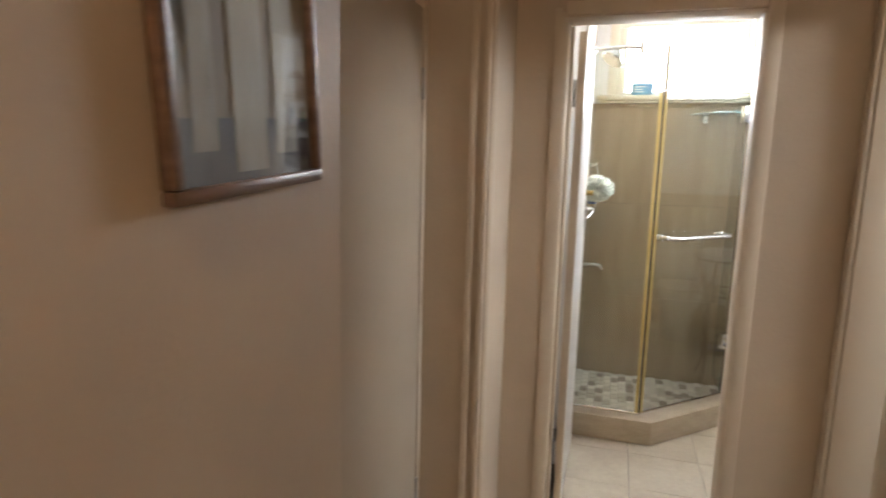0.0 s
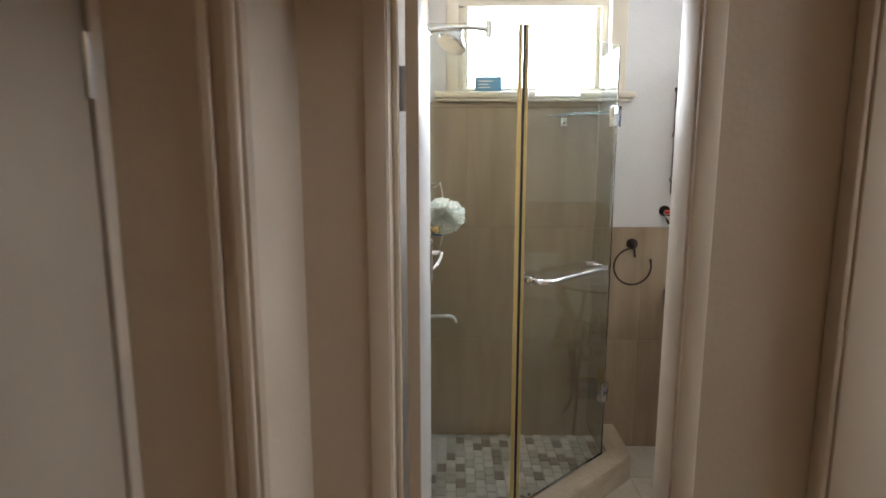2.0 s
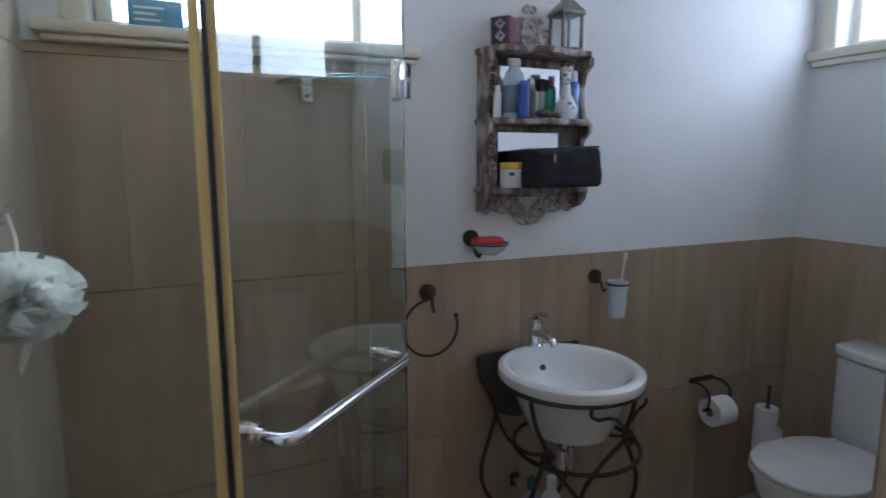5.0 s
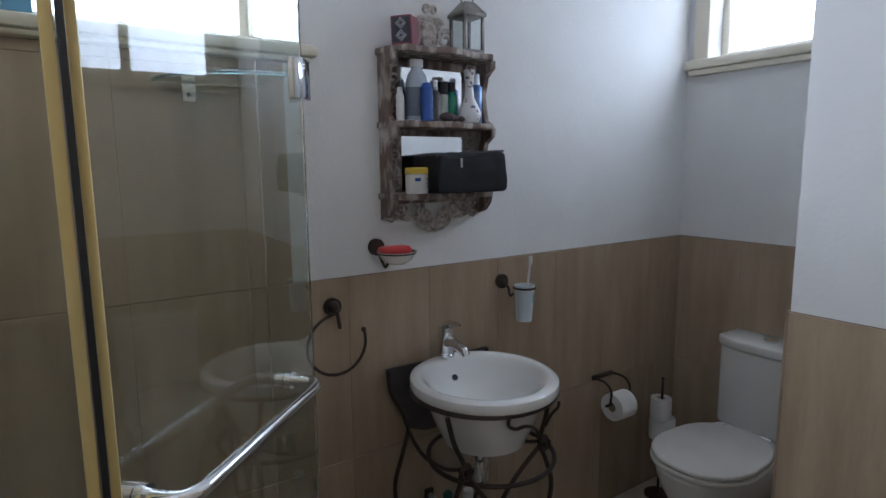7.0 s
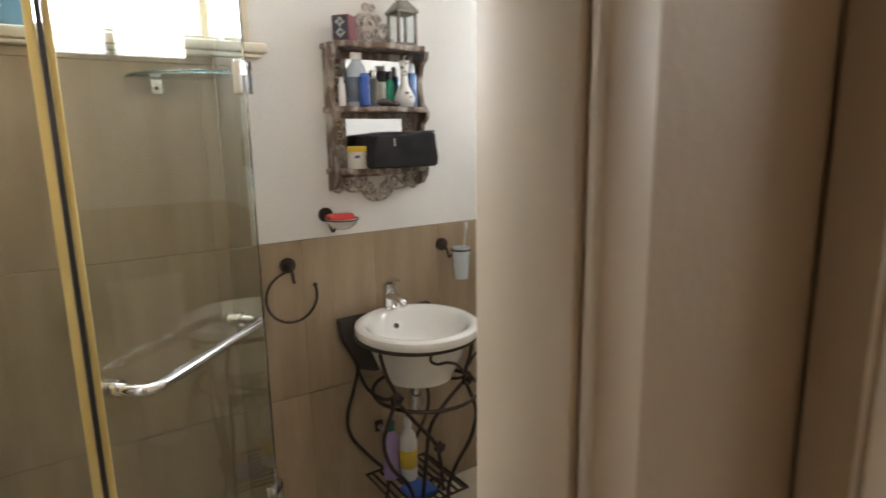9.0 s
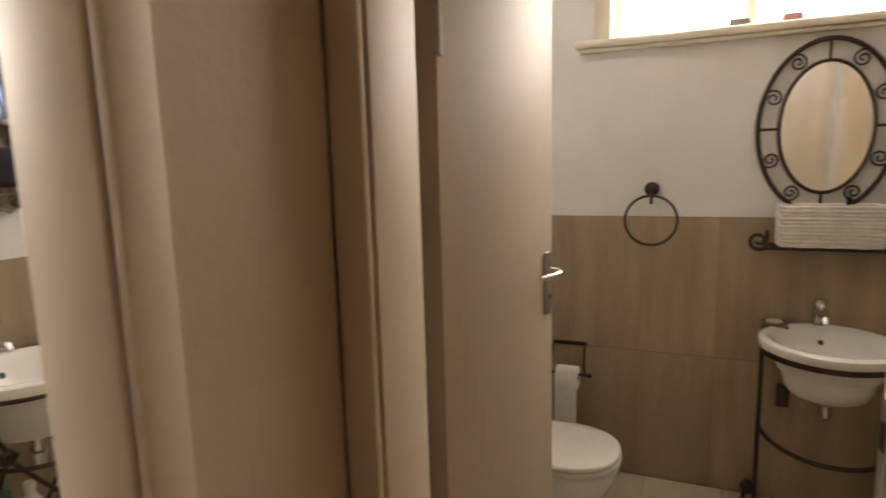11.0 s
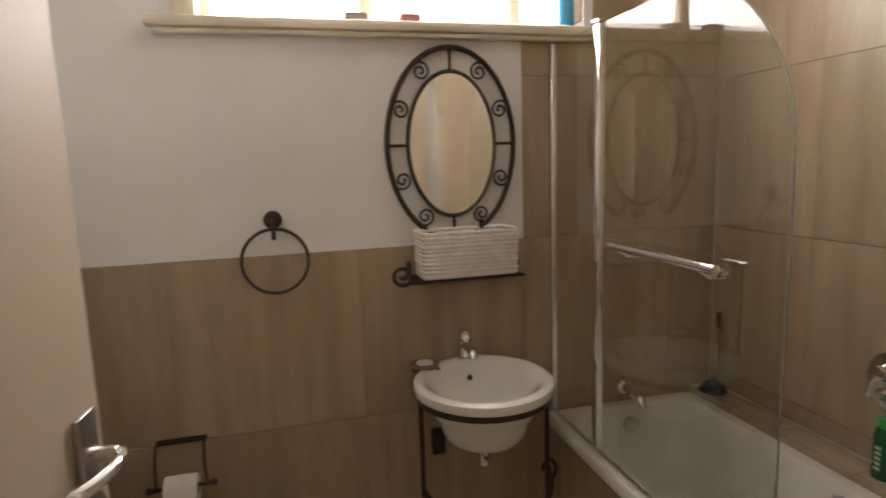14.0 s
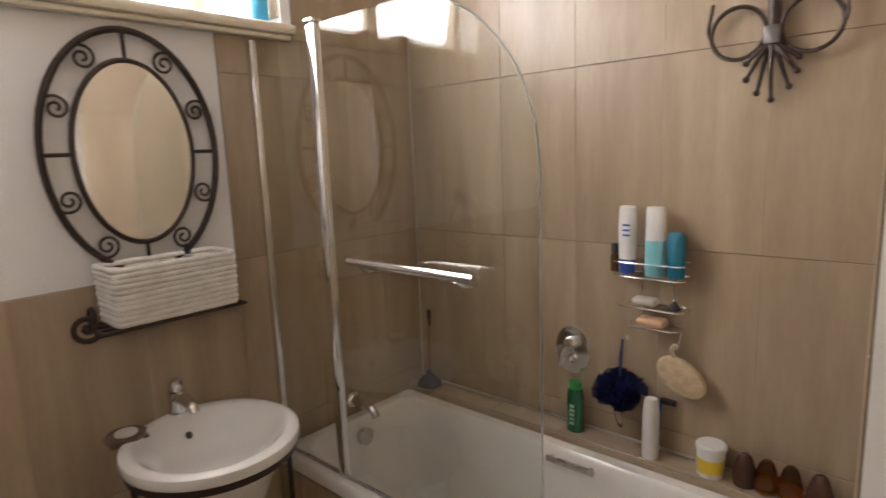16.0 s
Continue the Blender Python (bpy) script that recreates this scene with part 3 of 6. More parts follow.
sh = thing("overhead_shower", "chrome shower head on a straight wall arm", "shower head")
part("flange", lathe([(0, 0), (0.032, 0), (0.03, 0.01), (0.014, 0.02), (0, 0.02)], 20), M_CHROME, sh).matrix_basis = pose(0.41, -0.45, 2.075, 0, 90, 0)
part("arm", tube(smooth_line([(0.415, -0.45, 2.075), (0.50, -0.45, 2.085), (0.60, -0.44, 2.09), (0.67, -0.43, 2.085)], 5), 0.010, 10), M_CHROME, sh)
part("holder", tube([(0.675, -0.43, 2.05), (0.675, -0.43, 2.12)], 0.014, 12), M_CHROME, sh)
part("rose", lathe([(0, 0.0), (0.048, 0.0), (0.052, 0.008), (0.04, 0.026), (0.018, 0.05), (0.012, 0.075), (0, 0.075)], 24), M_CHROME, sh).matrix_basis = pose(0.515, -0.45, 2.015, -18, 28, 0) @ Matrix.Scale(1.25, 4)
tp = thing("shower_tap", "chrome wall-mounted tap spout in the shower", "tap")
part("flange", lathe([(0, 0), (0.028, 0), (0.026, 0.008), (0.012, 0.018), (0, 0.018)], 20), M_CHROME, tp).matrix_basis = pose(0.41, -0.60, 0.885, 0, 90, 0)
part("spout", tube(smooth_line([(0.415, -0.60, 0.885), (0.48, -0.60, 0.892), (0.525, -0.60, 0.888), (0.54, -0.60, 0.865)], 5), 0.010, 10), M_CHROME, tp)
hk = thing("shower_caddy", "grey-blue plastic hook rack on the shower wall", "hook rack", (0.411, -0.565, 1.355))
M_BLUEP = material("grey_blue_plastic", (0.17, 0.20, 0.26), 0.35, scale=10)
bm = prism([(0.042 * math.cos(t), 0.075 + 0.075 * math.sin(t)) for t in [2 * math.pi * k / 28 for k in range(28)]], 0, 0.014, 0.004)
part("back_plate", moved(bm, Matrix(((0, 0, 1, 0), (1, 0, 0, 0), (0, 1, 0, 0), (0, 0, 0, 1)))), M_BLUEP, hk, "slate blue oval suction plate")
part("hook", tube(smooth_line([(0.012, 0, 0.095), (0.05, 0, 0.09), (0.066, 0, 0.108)], 4), 0.007, 8), M_CLEAR, hk, "clear plastic hook")
part("rest_bar", box(0.012, 0.05, -0.03, 0.03, 0.078, 0.086, 0.003), M_CLEAR, hk)
part("bottle_holder", lathe([(0, 0), (0.022, 0), (0.024, 0.07), (0.012, 0.085), (0, 0.085)], 16, (0.05, 0.055, -0.13)), material("blue_bottle", (0.04, 0.10, 0.28), 0.3, scale=6), hk)
bx_ = thing("soap_box", "blue cardboard box on the window sill", "box", (0.70, 0.03, W1[2] - 0.002))
part("carton", box(-0.065, 0.065, -0.03, 0.03, 0, 0.075, 0.002), material("pale_blue_card", (0.10, 0.27, 0.42), 0.5, second=(0.15, 0.33, 0.48), scale=9), bx_)
for k, w in enumerate((0.07, 0.05, 0.06)):
    part("print_bar", box(-0.05, -0.05 + w, -0.0315, -0.0305, 0.05 - k * 0.015, 0.056 - k * 0.015), M_PORC, bx_)


def scrubber(name, label, c, r, col, n_leaf, seed, cord_to):
    """A net bath puff: many ruffled petals round a centre."""
    e = thing(name, label, "bath puff", c)
    q = random.Random(seed)
    bm = bmesh.new()
    for _ in range(n_leaf):
        v = Vector((q.gauss(0, 1), q.gauss(0, 1), q.gauss(0, 1))).normalized()
        u = v.orthogonal().normalized()
        u.rotate(Matrix.Rotation(q.uniform(0, 6.28), 3, v))
        w = v.cross(u)
        rows = []
        L, W = r * q.choice((0.72, 0.9, 1.0, 1.18)) * (1 - 0.25 * abs(v.z)), r * q.uniform(0.22, 0.42)
        ph = q.uniform(0, 6.28)
        for i in range(5):
            t = 0.25 + 0.75 * i / 4
            rows.append([bm.verts.new(v * L * t * (1 - 0.18 * (s / 3) ** 2) + u * W * t * s / 3 + w * r * 0.24 * t * t * math.sin(2.2 * s + ph + 1.1 * t)) for s in range(-3, 4)])
        for a, b in zip(rows, rows[1:]):
            for s in range(6):
                bm.faces.new((a[s], a[s + 1], b[s + 1], b[s]))
    # a loose loop of net hanging out below
    for k in range(14):
        t0, t1 = k / 14, (k + 1) / 14
        pr = []
        for t in (t0, t1):
            a = t * 2 * math.pi
            pr += [Vector((0.012 * math.cos(a), 0.024 * math.sin(a) + 0.006, -r * 0.75 - 0.025 + 0.04 * math.cos(a) + d)) for d in (-0.006, 0.006)]
        bm.faces.new([bm.verts.new(pr[i]) for i in (0, 1, 3, 2)])
    m = material(name + "_net", col, 0.7, second=[x * 0.93 for x in col], scale=60, bump=0.3, bump_scale=300)
    n, l = m.node_tree.nodes, m.node_tree.links
    tr, cl, m1, m2 = n.new("ShaderNodeBsdfTranslucent"), n.new("ShaderNodeBsdfTransparent"), n.new("ShaderNodeMixShader"), n.new("ShaderNodeMixShader")
    tr.inputs[0].default_value = rgb(col)
    m1.inputs[0].default_value = 0.45
    m2.inputs[0].default_value = 0.22
    l.new(n["Principled BSDF"].outputs[0], m1.inputs[1])
    l.new(tr.outputs[0], m1.inputs[2])
    l.new(m1.outputs[0], m2.inputs[1])
    l.new(cl.outputs[0], m2.inputs[2])
    l.new(m2.outputs[0], n["Material Output"].inputs[0])
    part("net", bm, m, e)
    part("cord", tube(smooth_line([(0, 0, r * 0.5), tuple(Vector(cord_to) * 0.6 + Vector((0.006, 0.0, 0.01))), cord_to], 5), 0.002, 6), material(name + "_cord", col, 0.7, scale=30), e)
    return e


scrubber("bath_puff", "white net bath puff hanging in the shower", (0.484, -0.593, 1.316), 0.086, (0.96, 0.96, 0.90), 190, 3, (-0.012, 0.026, 0.138))


# ---- things shared by both bathrooms ----
def basin(name, label, c, rx, ry, z, depth, foot_r, tap_dir, steps, th=1.0):
    """A round inset washbasin with a rolled rim; tap_dir: the unit way towards the wall."""
    e = thing(name, label, "washbasin", (c[0], c[1], z))
    prof = [(0.0, -depth + 0.03), (0.12, -depth + 0.031), (0.26, -depth + 0.036), (0.40, -depth + 0.05), (0.52, -depth * 0.58), (0.61, -depth * 0.42), (0.68, -depth * 0.27), (0.74, -depth * 0.14), (0.79, -0.008), (0.83, 0.002), (0.87, 0.007), (0.93, 0.008), (0.985, 0.0),
            (1.0, -0.014), (0.985, -0.028), (0.93, -0.036), (0.84, -0.038)]
    prof += steps
    bm = lathe([(r * rx, h) for r, h in prof], 48, sy=ry / rx)
    part("bowl", bm, M_PORC, e)
    t = Vector(tap_dir)
    o = part("overflow", lathe([(0.006, 0.004), (0.013, 0.004), (0.014, 0.0), (0.014, -0.004), (0.006, -0.004)], 18), M_CHROME, e, "chrome overflow ring")
    ang = math.degrees(math.atan2(t.y, t.x))
    o.matrix_basis = Matrix.Translation((t.x * rx * 0.655, t.y * ry * 0.655, -0.055)) @ pose(0, 0, 0, 0, 0, ang) @ pose(0, 0, 0, 0, -58, 0)
    k = part("overflow_hole", lathe([(0, 0.0055), (0.0105, 0.0055), (0.0105, -0.003), (0, -0.003)], 14), M_BLACK, e)
    k.matrix_basis = o.matrix_basis.copy()
    part("plug_hole", lathe([(0, 0.003), (0.022, 0.003), (0.024, 0.0), (0, -0.002)], 20, (0, 0, -depth + 0.033)), M_CHROME, e)
    # mixer tap on the back rim
    b = Vector((t.x * rx * 0.86, t.y * ry * 0.86, 0.008))
    tap = part("mixer_tap", lathe([(0, 0), (0.029, 0), (0.029, 0.006 * th), (0.024, 0.012 * th), (0.0245, 0.06 * th), (0.027, 0.085 * th), (0.025, 0.10 * th), (0, 0.104 * th)], 22, b), M_CHROME, e, "chrome single-lever mixer tap")
    part("spout", tube(smooth_line([b + Vector((0, 0, 0.05)), b + Vector((-t.x * 0.05, -t.y * 0.05, 0.055)), b + Vector((-t.x * 0.10, -t.y * 0.10, 0.045)), b + Vector((-t.x * 0.115, -t.y * 0.115, 0.03))], 5),
                       [0.020] * 6 + [0.017] * 6 + [0.014] * 4, 12), M_CHROME, tap)
    return e, b, tap


def toilet(name, label, loc, rz, button=True, lift=0.0):
    """A close-coupled toilet: its back at y = 0, pointing along -y."""
    e = thing(name, label, "toilet", loc, rz)

    def oval(y_front, y_back, w, n=28, sq=2.3):
        pts = []
        cy, hy = (y_front + y_back) / 2, (y_back - y_front) / 2
        for i in range(n):
            a = 2 * math.pi * i / n
            c, s = math.cos(a), math.sin(a)
            pts.append((w * math.copysign(abs(c) ** (2 / sq), c) * (1.0 if s < 0 else 0.96), cy + hy * math.copysign(abs(s) ** (2 / sq), s)))
        return pts
    bm = bmesh.new()
    rings = []
    for z, f, b, w in ((0.0, -0.52, -0.10, 0.11), (0.03, -0.53, -0.10, 0.115), (0.12, -0.54, -0.08, 0.115), (0.22, -0.59, -0.06, 0.135), (0.31, -0.645, -0.03, 0.17),
                       (0.36, -0.665, -0.02, 0.182), (0.385, -0.668, -0.02, 0.184), (0.395, -0.66, -0.02, 0.18)):
        rings.append([bm.verts.new((x, y, z)) for x, y in oval(f, b, w)])
    for a, b in zip(rings, rings[1:]):
        for i in range(28):
            bm.faces.new((a[i], a[(i + 1) % 28], b[(i + 1) % 28], b[i]))
    bm.faces.new(rings[-1])
    bm.faces.new(rings[0][::-1])
    for v in bm.verts:
        v.co.z *= 1 + lift / 0.395
    part("bowl", bm, M_PORC, e)
    part("seat", prism(oval(-0.672, -0.215, 0.187, 40, 2.3), 0.398 + lift, 0.415 + lift, 0.006), M_SEAT, e, "white plastic seat")
    part("lid", prism(oval(-0.668, -0.225, 0.184, 40, 2.3), 0.4185 + lift, 0.440 + lift, 0.008, 3), M_SEAT, e, "closed white lid")
    for x in (-0.07, 0.07):
        part("lid_hinge", tube([(x - 0.02, -0.215, 0.424 + lift), (x + 0.02, -0.215, 0.424 + lift)], 0.011, 10), M_CHROME, e)

    def shell(y_f, y_b, w, z0, z1, bow):
        pts = [(-w, y_b), (w, y_b), (w, y_f + bow)] + [(w * math.cos(a), y_f + bow - bow * math.sin(a)) for a in [math.pi * k / 12 for k in range(1, 12)]] + [(-w, y_f + bow)]
        return prism(pts, z0, z1, 0.010, 3)
    cis = part("cistern", shell(-0.175, -0.006, 0.178, 0.395 + lift, 0.77, 0.05), M_PORC, e)
    part("cistern_lid", shell(-0.185, -0.004, 0.186, 0.773, 0.815, 0.055), M_PORC, cis)
    if button:
        part("flush_button", lathe([(0, 0), (0.026, 0), (0.026, 0.008), (0.02, 0.012), (0, 0.012)], 20, (0, -0.09, 0.815)), M_CHROME, cis, "round chrome flush button")
    return e


M_SEAT = material("white_toilet_plastic", (0.80, 0.77, 0.71), 0.22, scale=4)
M_PAPER = material("toilet_paper", (0.82, 0.80, 0.77), 0.9, second=(0.77, 0.75, 0.72), scale=30, bump=0.35, bump_scale=200)
M_CARD = material("brown_cardboard", (0.35, 0.26, 0.17), 0.85, scale=20)


def paper_roll(e, c, axis, r=0.055, w=0.10, tail=None):
    """Paper on its core, axis along x or y."""
    rot = pose(0, 0, 0, 0, 90, 0) if axis == "x" else pose(0, 0, 0, 90, 0, 0)
    m = Matrix.Translation(c) @ rot
    part("roll", moved(lathe([(0.02, -w / 2), (r, -w / 2), (r + 0.001, 0), (r, w / 2), (0.02, w / 2), (0.02, -w / 2)], 32), m), M_PAPER, e, "white toilet paper")
    part("core", moved(lathe([(0.0195, -w / 2 - 0.0005), (0.0195, w / 2 + 0.0005), (0.0175, w / 2 + 0.0005), (0.0175, -w / 2 - 0.0005), (0.0195, -w / 2 - 0.0005)], 20), m), M_CARD, e)


def iron_ball(bm, p, r):
    bmesh.ops.create_uvsphere(bm, u_segments=12, v_segments=8, radius=r, matrix=Matrix.Translation(p))


# ---- the shower room ----
B1 = (1.830, -0.275)
b1, tb, tap1 = basin("washbasin", "white round ceramic washbasin with chrome mixer tap", B1, 0.230, 0.240, 0.890, 0.17, 0.1, (0, 1),
                     [(0.80, -0.06), (0.745, -0.10), (0.66, -0.15), (0.60, -0.175), (0.56, -0.20), (0.2, -0.21), (0, -0.21)])
part("lever", tube([tb + Vector((0, 0.005, 0.104)), tb + Vector((0.0, -0.02, 0.118)), tb + Vector((0.0, -0.085, 0.128))], [0.012, 0.011, 0.006], 10), M_CHROME, tap1)
part("waste_trap", lathe([(0, 0), (0.03, 0), (0.032, 0.06), (0.02, 0.08), (0.018, 0.14), (0, 0.14)], 16, (0, 0.02, -0.35)), M_CHROME, b1, "chrome bottle trap")

M_SLATE = material("dark_slate_paint", (0.075, 0.065, 0.06), 0.5, second=(0.055, 0.048, 0.045), scale=12)
ws = thing("washstand", "dark wrought iron basin stand with curled legs", "washstand", (B1[0], B1[1], 0))


def iron(bm, pts, r=0.0075, n=6):
    return add_tube(bm, smooth_line(pts, n), r, 8)


def ring_pts(r, z, n=36, cx=0, cy=0, sy=1.0):
    return [(cx + r * math.cos(2 * math.pi * i / n), cy + r * sy * math.sin(2 * math.pi * i / n), z) for i in range(n)]


def flower(x, y, z, r, petals):
    """A cast flower facing -y: a domed disc with a lobed rim."""
    bm = bmesh.new()
    n = petals * 8
    rings = []
    for k, d in ((1.0, 0.004), (0.97, 0.012), (0.7, 0.018), (0.42, 0.012), (0.34, 0.024)):
        rings.append([bm.verts.new((x + k * r * (1 - 0.22 * k * abs(math.sin(petals * q / 2)) ** 3) * math.cos(q), y - d, z + k * r * (1 - 0.22 * k * abs(math.sin(petals * q / 2)) ** 3) * math.sin(q)))
                      for q in [2 * math.pi * j / n for j in range(n)]])
    for a, b in zip(rings, rings[1:]):
        for j in range(n):
            bm.faces.new((a[j], a[(j + 1) % n], b[(j + 1) % n], b[j]))
    bm.faces.new(rings[-1])
    bm.faces.new(rings[0][::-1])
    bmesh.ops.recalc_face_normals(bm, faces=bm.faces)
    return bm


part("top_ring", tube(ring_pts(0.225, 0.853), 0.008, 8, True), M_IRON, ws)
part("lower_ring", tube(ring_pts(0.203, 0.617, 40, 0.04, 0.012), 0.0075, 8, True), M_IRON, ws)
for sx in (-1, 1):
    part("back_leg", iron(bmesh.new(), [(sx * 0.206, 0.24, 0.878), (sx * 0.196, 0.24, 0.80), (sx * 0.150, 0.24, 0.71), (sx * 0.134, 0.24, 0.66), (sx * 0.158, 0.24, 0.575), (sx * 0.192, 0.235, 0.475),
                                         (sx * 0.180, 0.23, 0.385), (sx * 0.110, 0.22, 0.28), (sx * 0.050, 0.20, 0.20), (sx * 0.045, 0.19, 0.12), (sx * 0.09, 0.18, 0.04), (sx * 0.17, 0.17, 0.02), (sx * 0.20, 0.17, 0.075), (sx * 0.16, 0.17, 0.10), (sx * 0.135, 0.17, 0.07)]), M_IRON, ws)
    part("front_leg", iron(bmesh.new(), [(-0.022 + sx * 0.196, -0.112, 0.852), (-0.022 + sx * 0.178, -0.12, 0.77), (-0.022 + sx * 0.146, -0.125, 0.69), (-0.022 + sx * 0.172, -0.125, 0.62), (-0.022 + sx * 0.200, -0.125, 0.53),
                                          (-0.022 + sx * 0.172, -0.125, 0.43), (-0.022 + sx * 0.107, -0.12, 0.34), (-0.022 + sx * 0.075, -0.11, 0.24), (-0.022 + sx * 0.09, -0.12, 0.12), (-0.022 + sx * 0.15, -0.14, 0.03), (-0.022 + sx * 0.21, -0.15, 0.012)]), M_IRON, ws)
    part("side_stay", iron(bmesh.new(), [(sx * 0.134, 0.24, 0.655), (sx * 0.145, 0.14, 0.615), (sx * 0.155, 0.0, 0.63), (-0.022 + sx * 0.148, -0.12, 0.685)], 0.0065), M_IRON, ws)
    cx = -0.022 + sx * 0.15
    part("rosette", flower(cx, -0.13, 0.685, 0.028, 5), M_IRON, ws, "small iron flower")
part("cross_stay", iron(bmesh.new(), [(0.125, -0.13, 0.68), (0.065, -0.127, 0.635), (0.015, -0.125, 0.59), (-0.030, -0.125, 0.535), (-0.045, -0.12, 0.44), (-0.06, -0.11, 0.25)]), M_IRON, ws)
part("cross_stay", iron(bmesh.new(), [(-0.170, -0.13, 0.68), (-0.115, -0.13, 0.60), (-0.060, -0.125, 0.53), (-0.004, -0.122, 0.45), (0.02, -0.115, 0.35), (0.03, -0.11, 0.25)]), M_IRON, ws)
part("rosette", flower(0.003, -0.125, 0.447, 0.024, 4), M_IRON, ws, "small iron flower")
bm = add_tube(bmesh.new(), smooth_line([(-0.07, -0.205, 0.85), (-0.075, -0.205, 0.825), (-0.045, -0.20, 0.803), (0.0, -0.19, 0.795), (0.06, -0.165, 0.765), (0.10, -0.145, 0.725), (0.125, -0.135, 0.69)], 5), 0.0055, 8)
part("vine_curl", bm, M_IRON, ws)
bm = add_tube(bmesh.new(), smooth_line([(0.145, -0.125, 0.73), (0.165, -0.13, 0.765), (0.19, -0.135, 0.785), (0.20, -0.13, 0.80)], 5), 0.005, 8)
part("vine_curl", bm, M_IRON, ws)
bm = prism([(-0.210, 0.880), (-0.199, 0.80), (-0.153, 0.71), (-0.137, 0.66), (-0.06, 0.63), (0.06, 0.63), (0.137, 0.66), (0.153, 0.71), (0.199, 0.80), (0.210, 0.880)], -0.004, 0.004)
part("back_panel", moved(bm, Matrix(((1, 0, 0, 0), (0, 0, -1, 0.249), (0, 1, 0, 0), (0, 0, 0, 1)))), M_SLATE, ws, "dark slate-grey back plate", False)
part("foot_shelf_frame", tube([(-0.15, -0.13, 0.235), (0.13, -0.13, 0.235), (0.13, 0.17, 0.235), (-0.15, 0.17, 0.235)], 0.006, 8, True), M_IRON, ws)
for k in range(9):
    x = -0.125 + k * 0.03
    part("shelf_bar", tube([(x, -0.128, 0.236), (x, 0.168, 0.236)], 0.0055, 6), M_IRON, ws)
vc = thing("angle_valve", "small bronze angle valve on the tiles", "valve", (1.79, -0.008, 0.376))
part("rose", box(-0.018, 0.018, -0.012, 0.0, -0.024, 0.024, 0.004), M_IRON, vc)
part("spindle", tube([(0, -0.01, 0), (0, -0.04, 0)], 0.009, 10), M_STEEL, vc)


def bottle(name, label, loc, prof, mat, cap=None, capmat=None, n=20, sx=1.0, sy=1.0, rz=0.0, band=None, bandmat=None, category="bottle"):
    """A bottle from its outline, with a cap and a label band where it has them."""
    e = thing(name, label, category, loc, rz)
    part("body", lathe(prof, n, (0, 0, 0), sx, sy), mat, e)
    if cap:
        part("cap", lathe(cap, n, (0, 0, 0), sx, sy), capmat, e)
    if band:
        part("paper_label", lathe(band, n, (0, 0, 0), sx, sy), bandmat, e)
    return e


def plastic(name, c, rough=0.35, **k):
    return material(name, c, rough, scale=8, **k)


P_LILAC, P_WHITE, P_GREEN, P_YEL, P_BLUE = plastic("lilac_plastic", (0.36, 0.27, 0.52)), plastic("white_plastic", (0.75, 0.74, 0.72)), plastic("dark_green_plastic", (0.02, 0.13, 0.10)), plastic("yellow_print", (0.72, 0.50, 0.04)), plastic("blue_plastic", (0.03, 0.09, 0.36))
tall = lambda r, h: [(0, 0), (r * 0.95, 0), (r, 0.006), (r, h * 0.70), (r * 0.9, h * 0.8), (r * 0.42, h * 0.92), (r * 0.42, h), (0, h)]
bottle("cleaner_bottle", "lilac toilet cleaner bottle with green cap on the stand", (1.752, -0.185, 0.242), tall(0.034, 0.21), P_LILAC, [(0, 0.20), (0.017, 0.20), (0.018, 0.235), (0.009, 0.245), (0, 0.245)], P_GREEN, sy=0.7)
bottle("bleach_bottle", "white bleach bottle with yellow label on the stand", (1.806, -0.225, 0.242), tall(0.034, 0.225), P_WHITE, [(0, 0.218), (0.016, 0.218), (0.016, 0.25), (0, 0.25)], P_WHITE,
       band=[(0.0345, 0.05), (0.0352, 0.051), (0.0352, 0.125), (0.0345, 0.126)], bandmat=P_YEL)
cl = thing("cleaning_cloth", "blue folded cleaning cloth on the stand", "cloth", (1.79, -0.33, 0.242))
part("fold", box(-0.06, 0.05, -0.05, 0.05, 0, 0.02, 0.008, 3), P_BLUE, cl)

# open towel ring
tr = thing("towel_ring", "open dark iron towel ring on the tiles", "towel ring", (1.447, -0.007, 1.114))
bm = tube([(0, 0, 0), (0, -0.012, 0)], 0.028, 20)
iron_ball(bm, (0, -0.012, 0), 0.02)
part("wall_rose", bm, M_IRON, tr)
part("hanger", iron(bmesh.new(), [(0.0, -0.012, -0.005), (0.004, -0.03, -0.015), (0.008, -0.035, -0.05), (0.012, -0.03, -0.062)], 0.006), M_IRON, tr)
part("ring", tube([(0.0 + 0.095 * math.cos(a), -0.035, -0.112 + 0.095 * math.sin(a)) for a in [radians(100 + k * 8) for k in range(36)]], 0.005, 8), M_IRON, tr)
part("ring_tip", moved(lathe([(0, -0.009), (0.006, -0.006), (0.009, 0), (0.006, 0.006), (0, 0.009)], 12), Matrix.Translation((0.095 * math.cos(radians(380)), -0.035, -0.112 + 0.095 * math.sin(radians(380))))), M_IRON, tr)

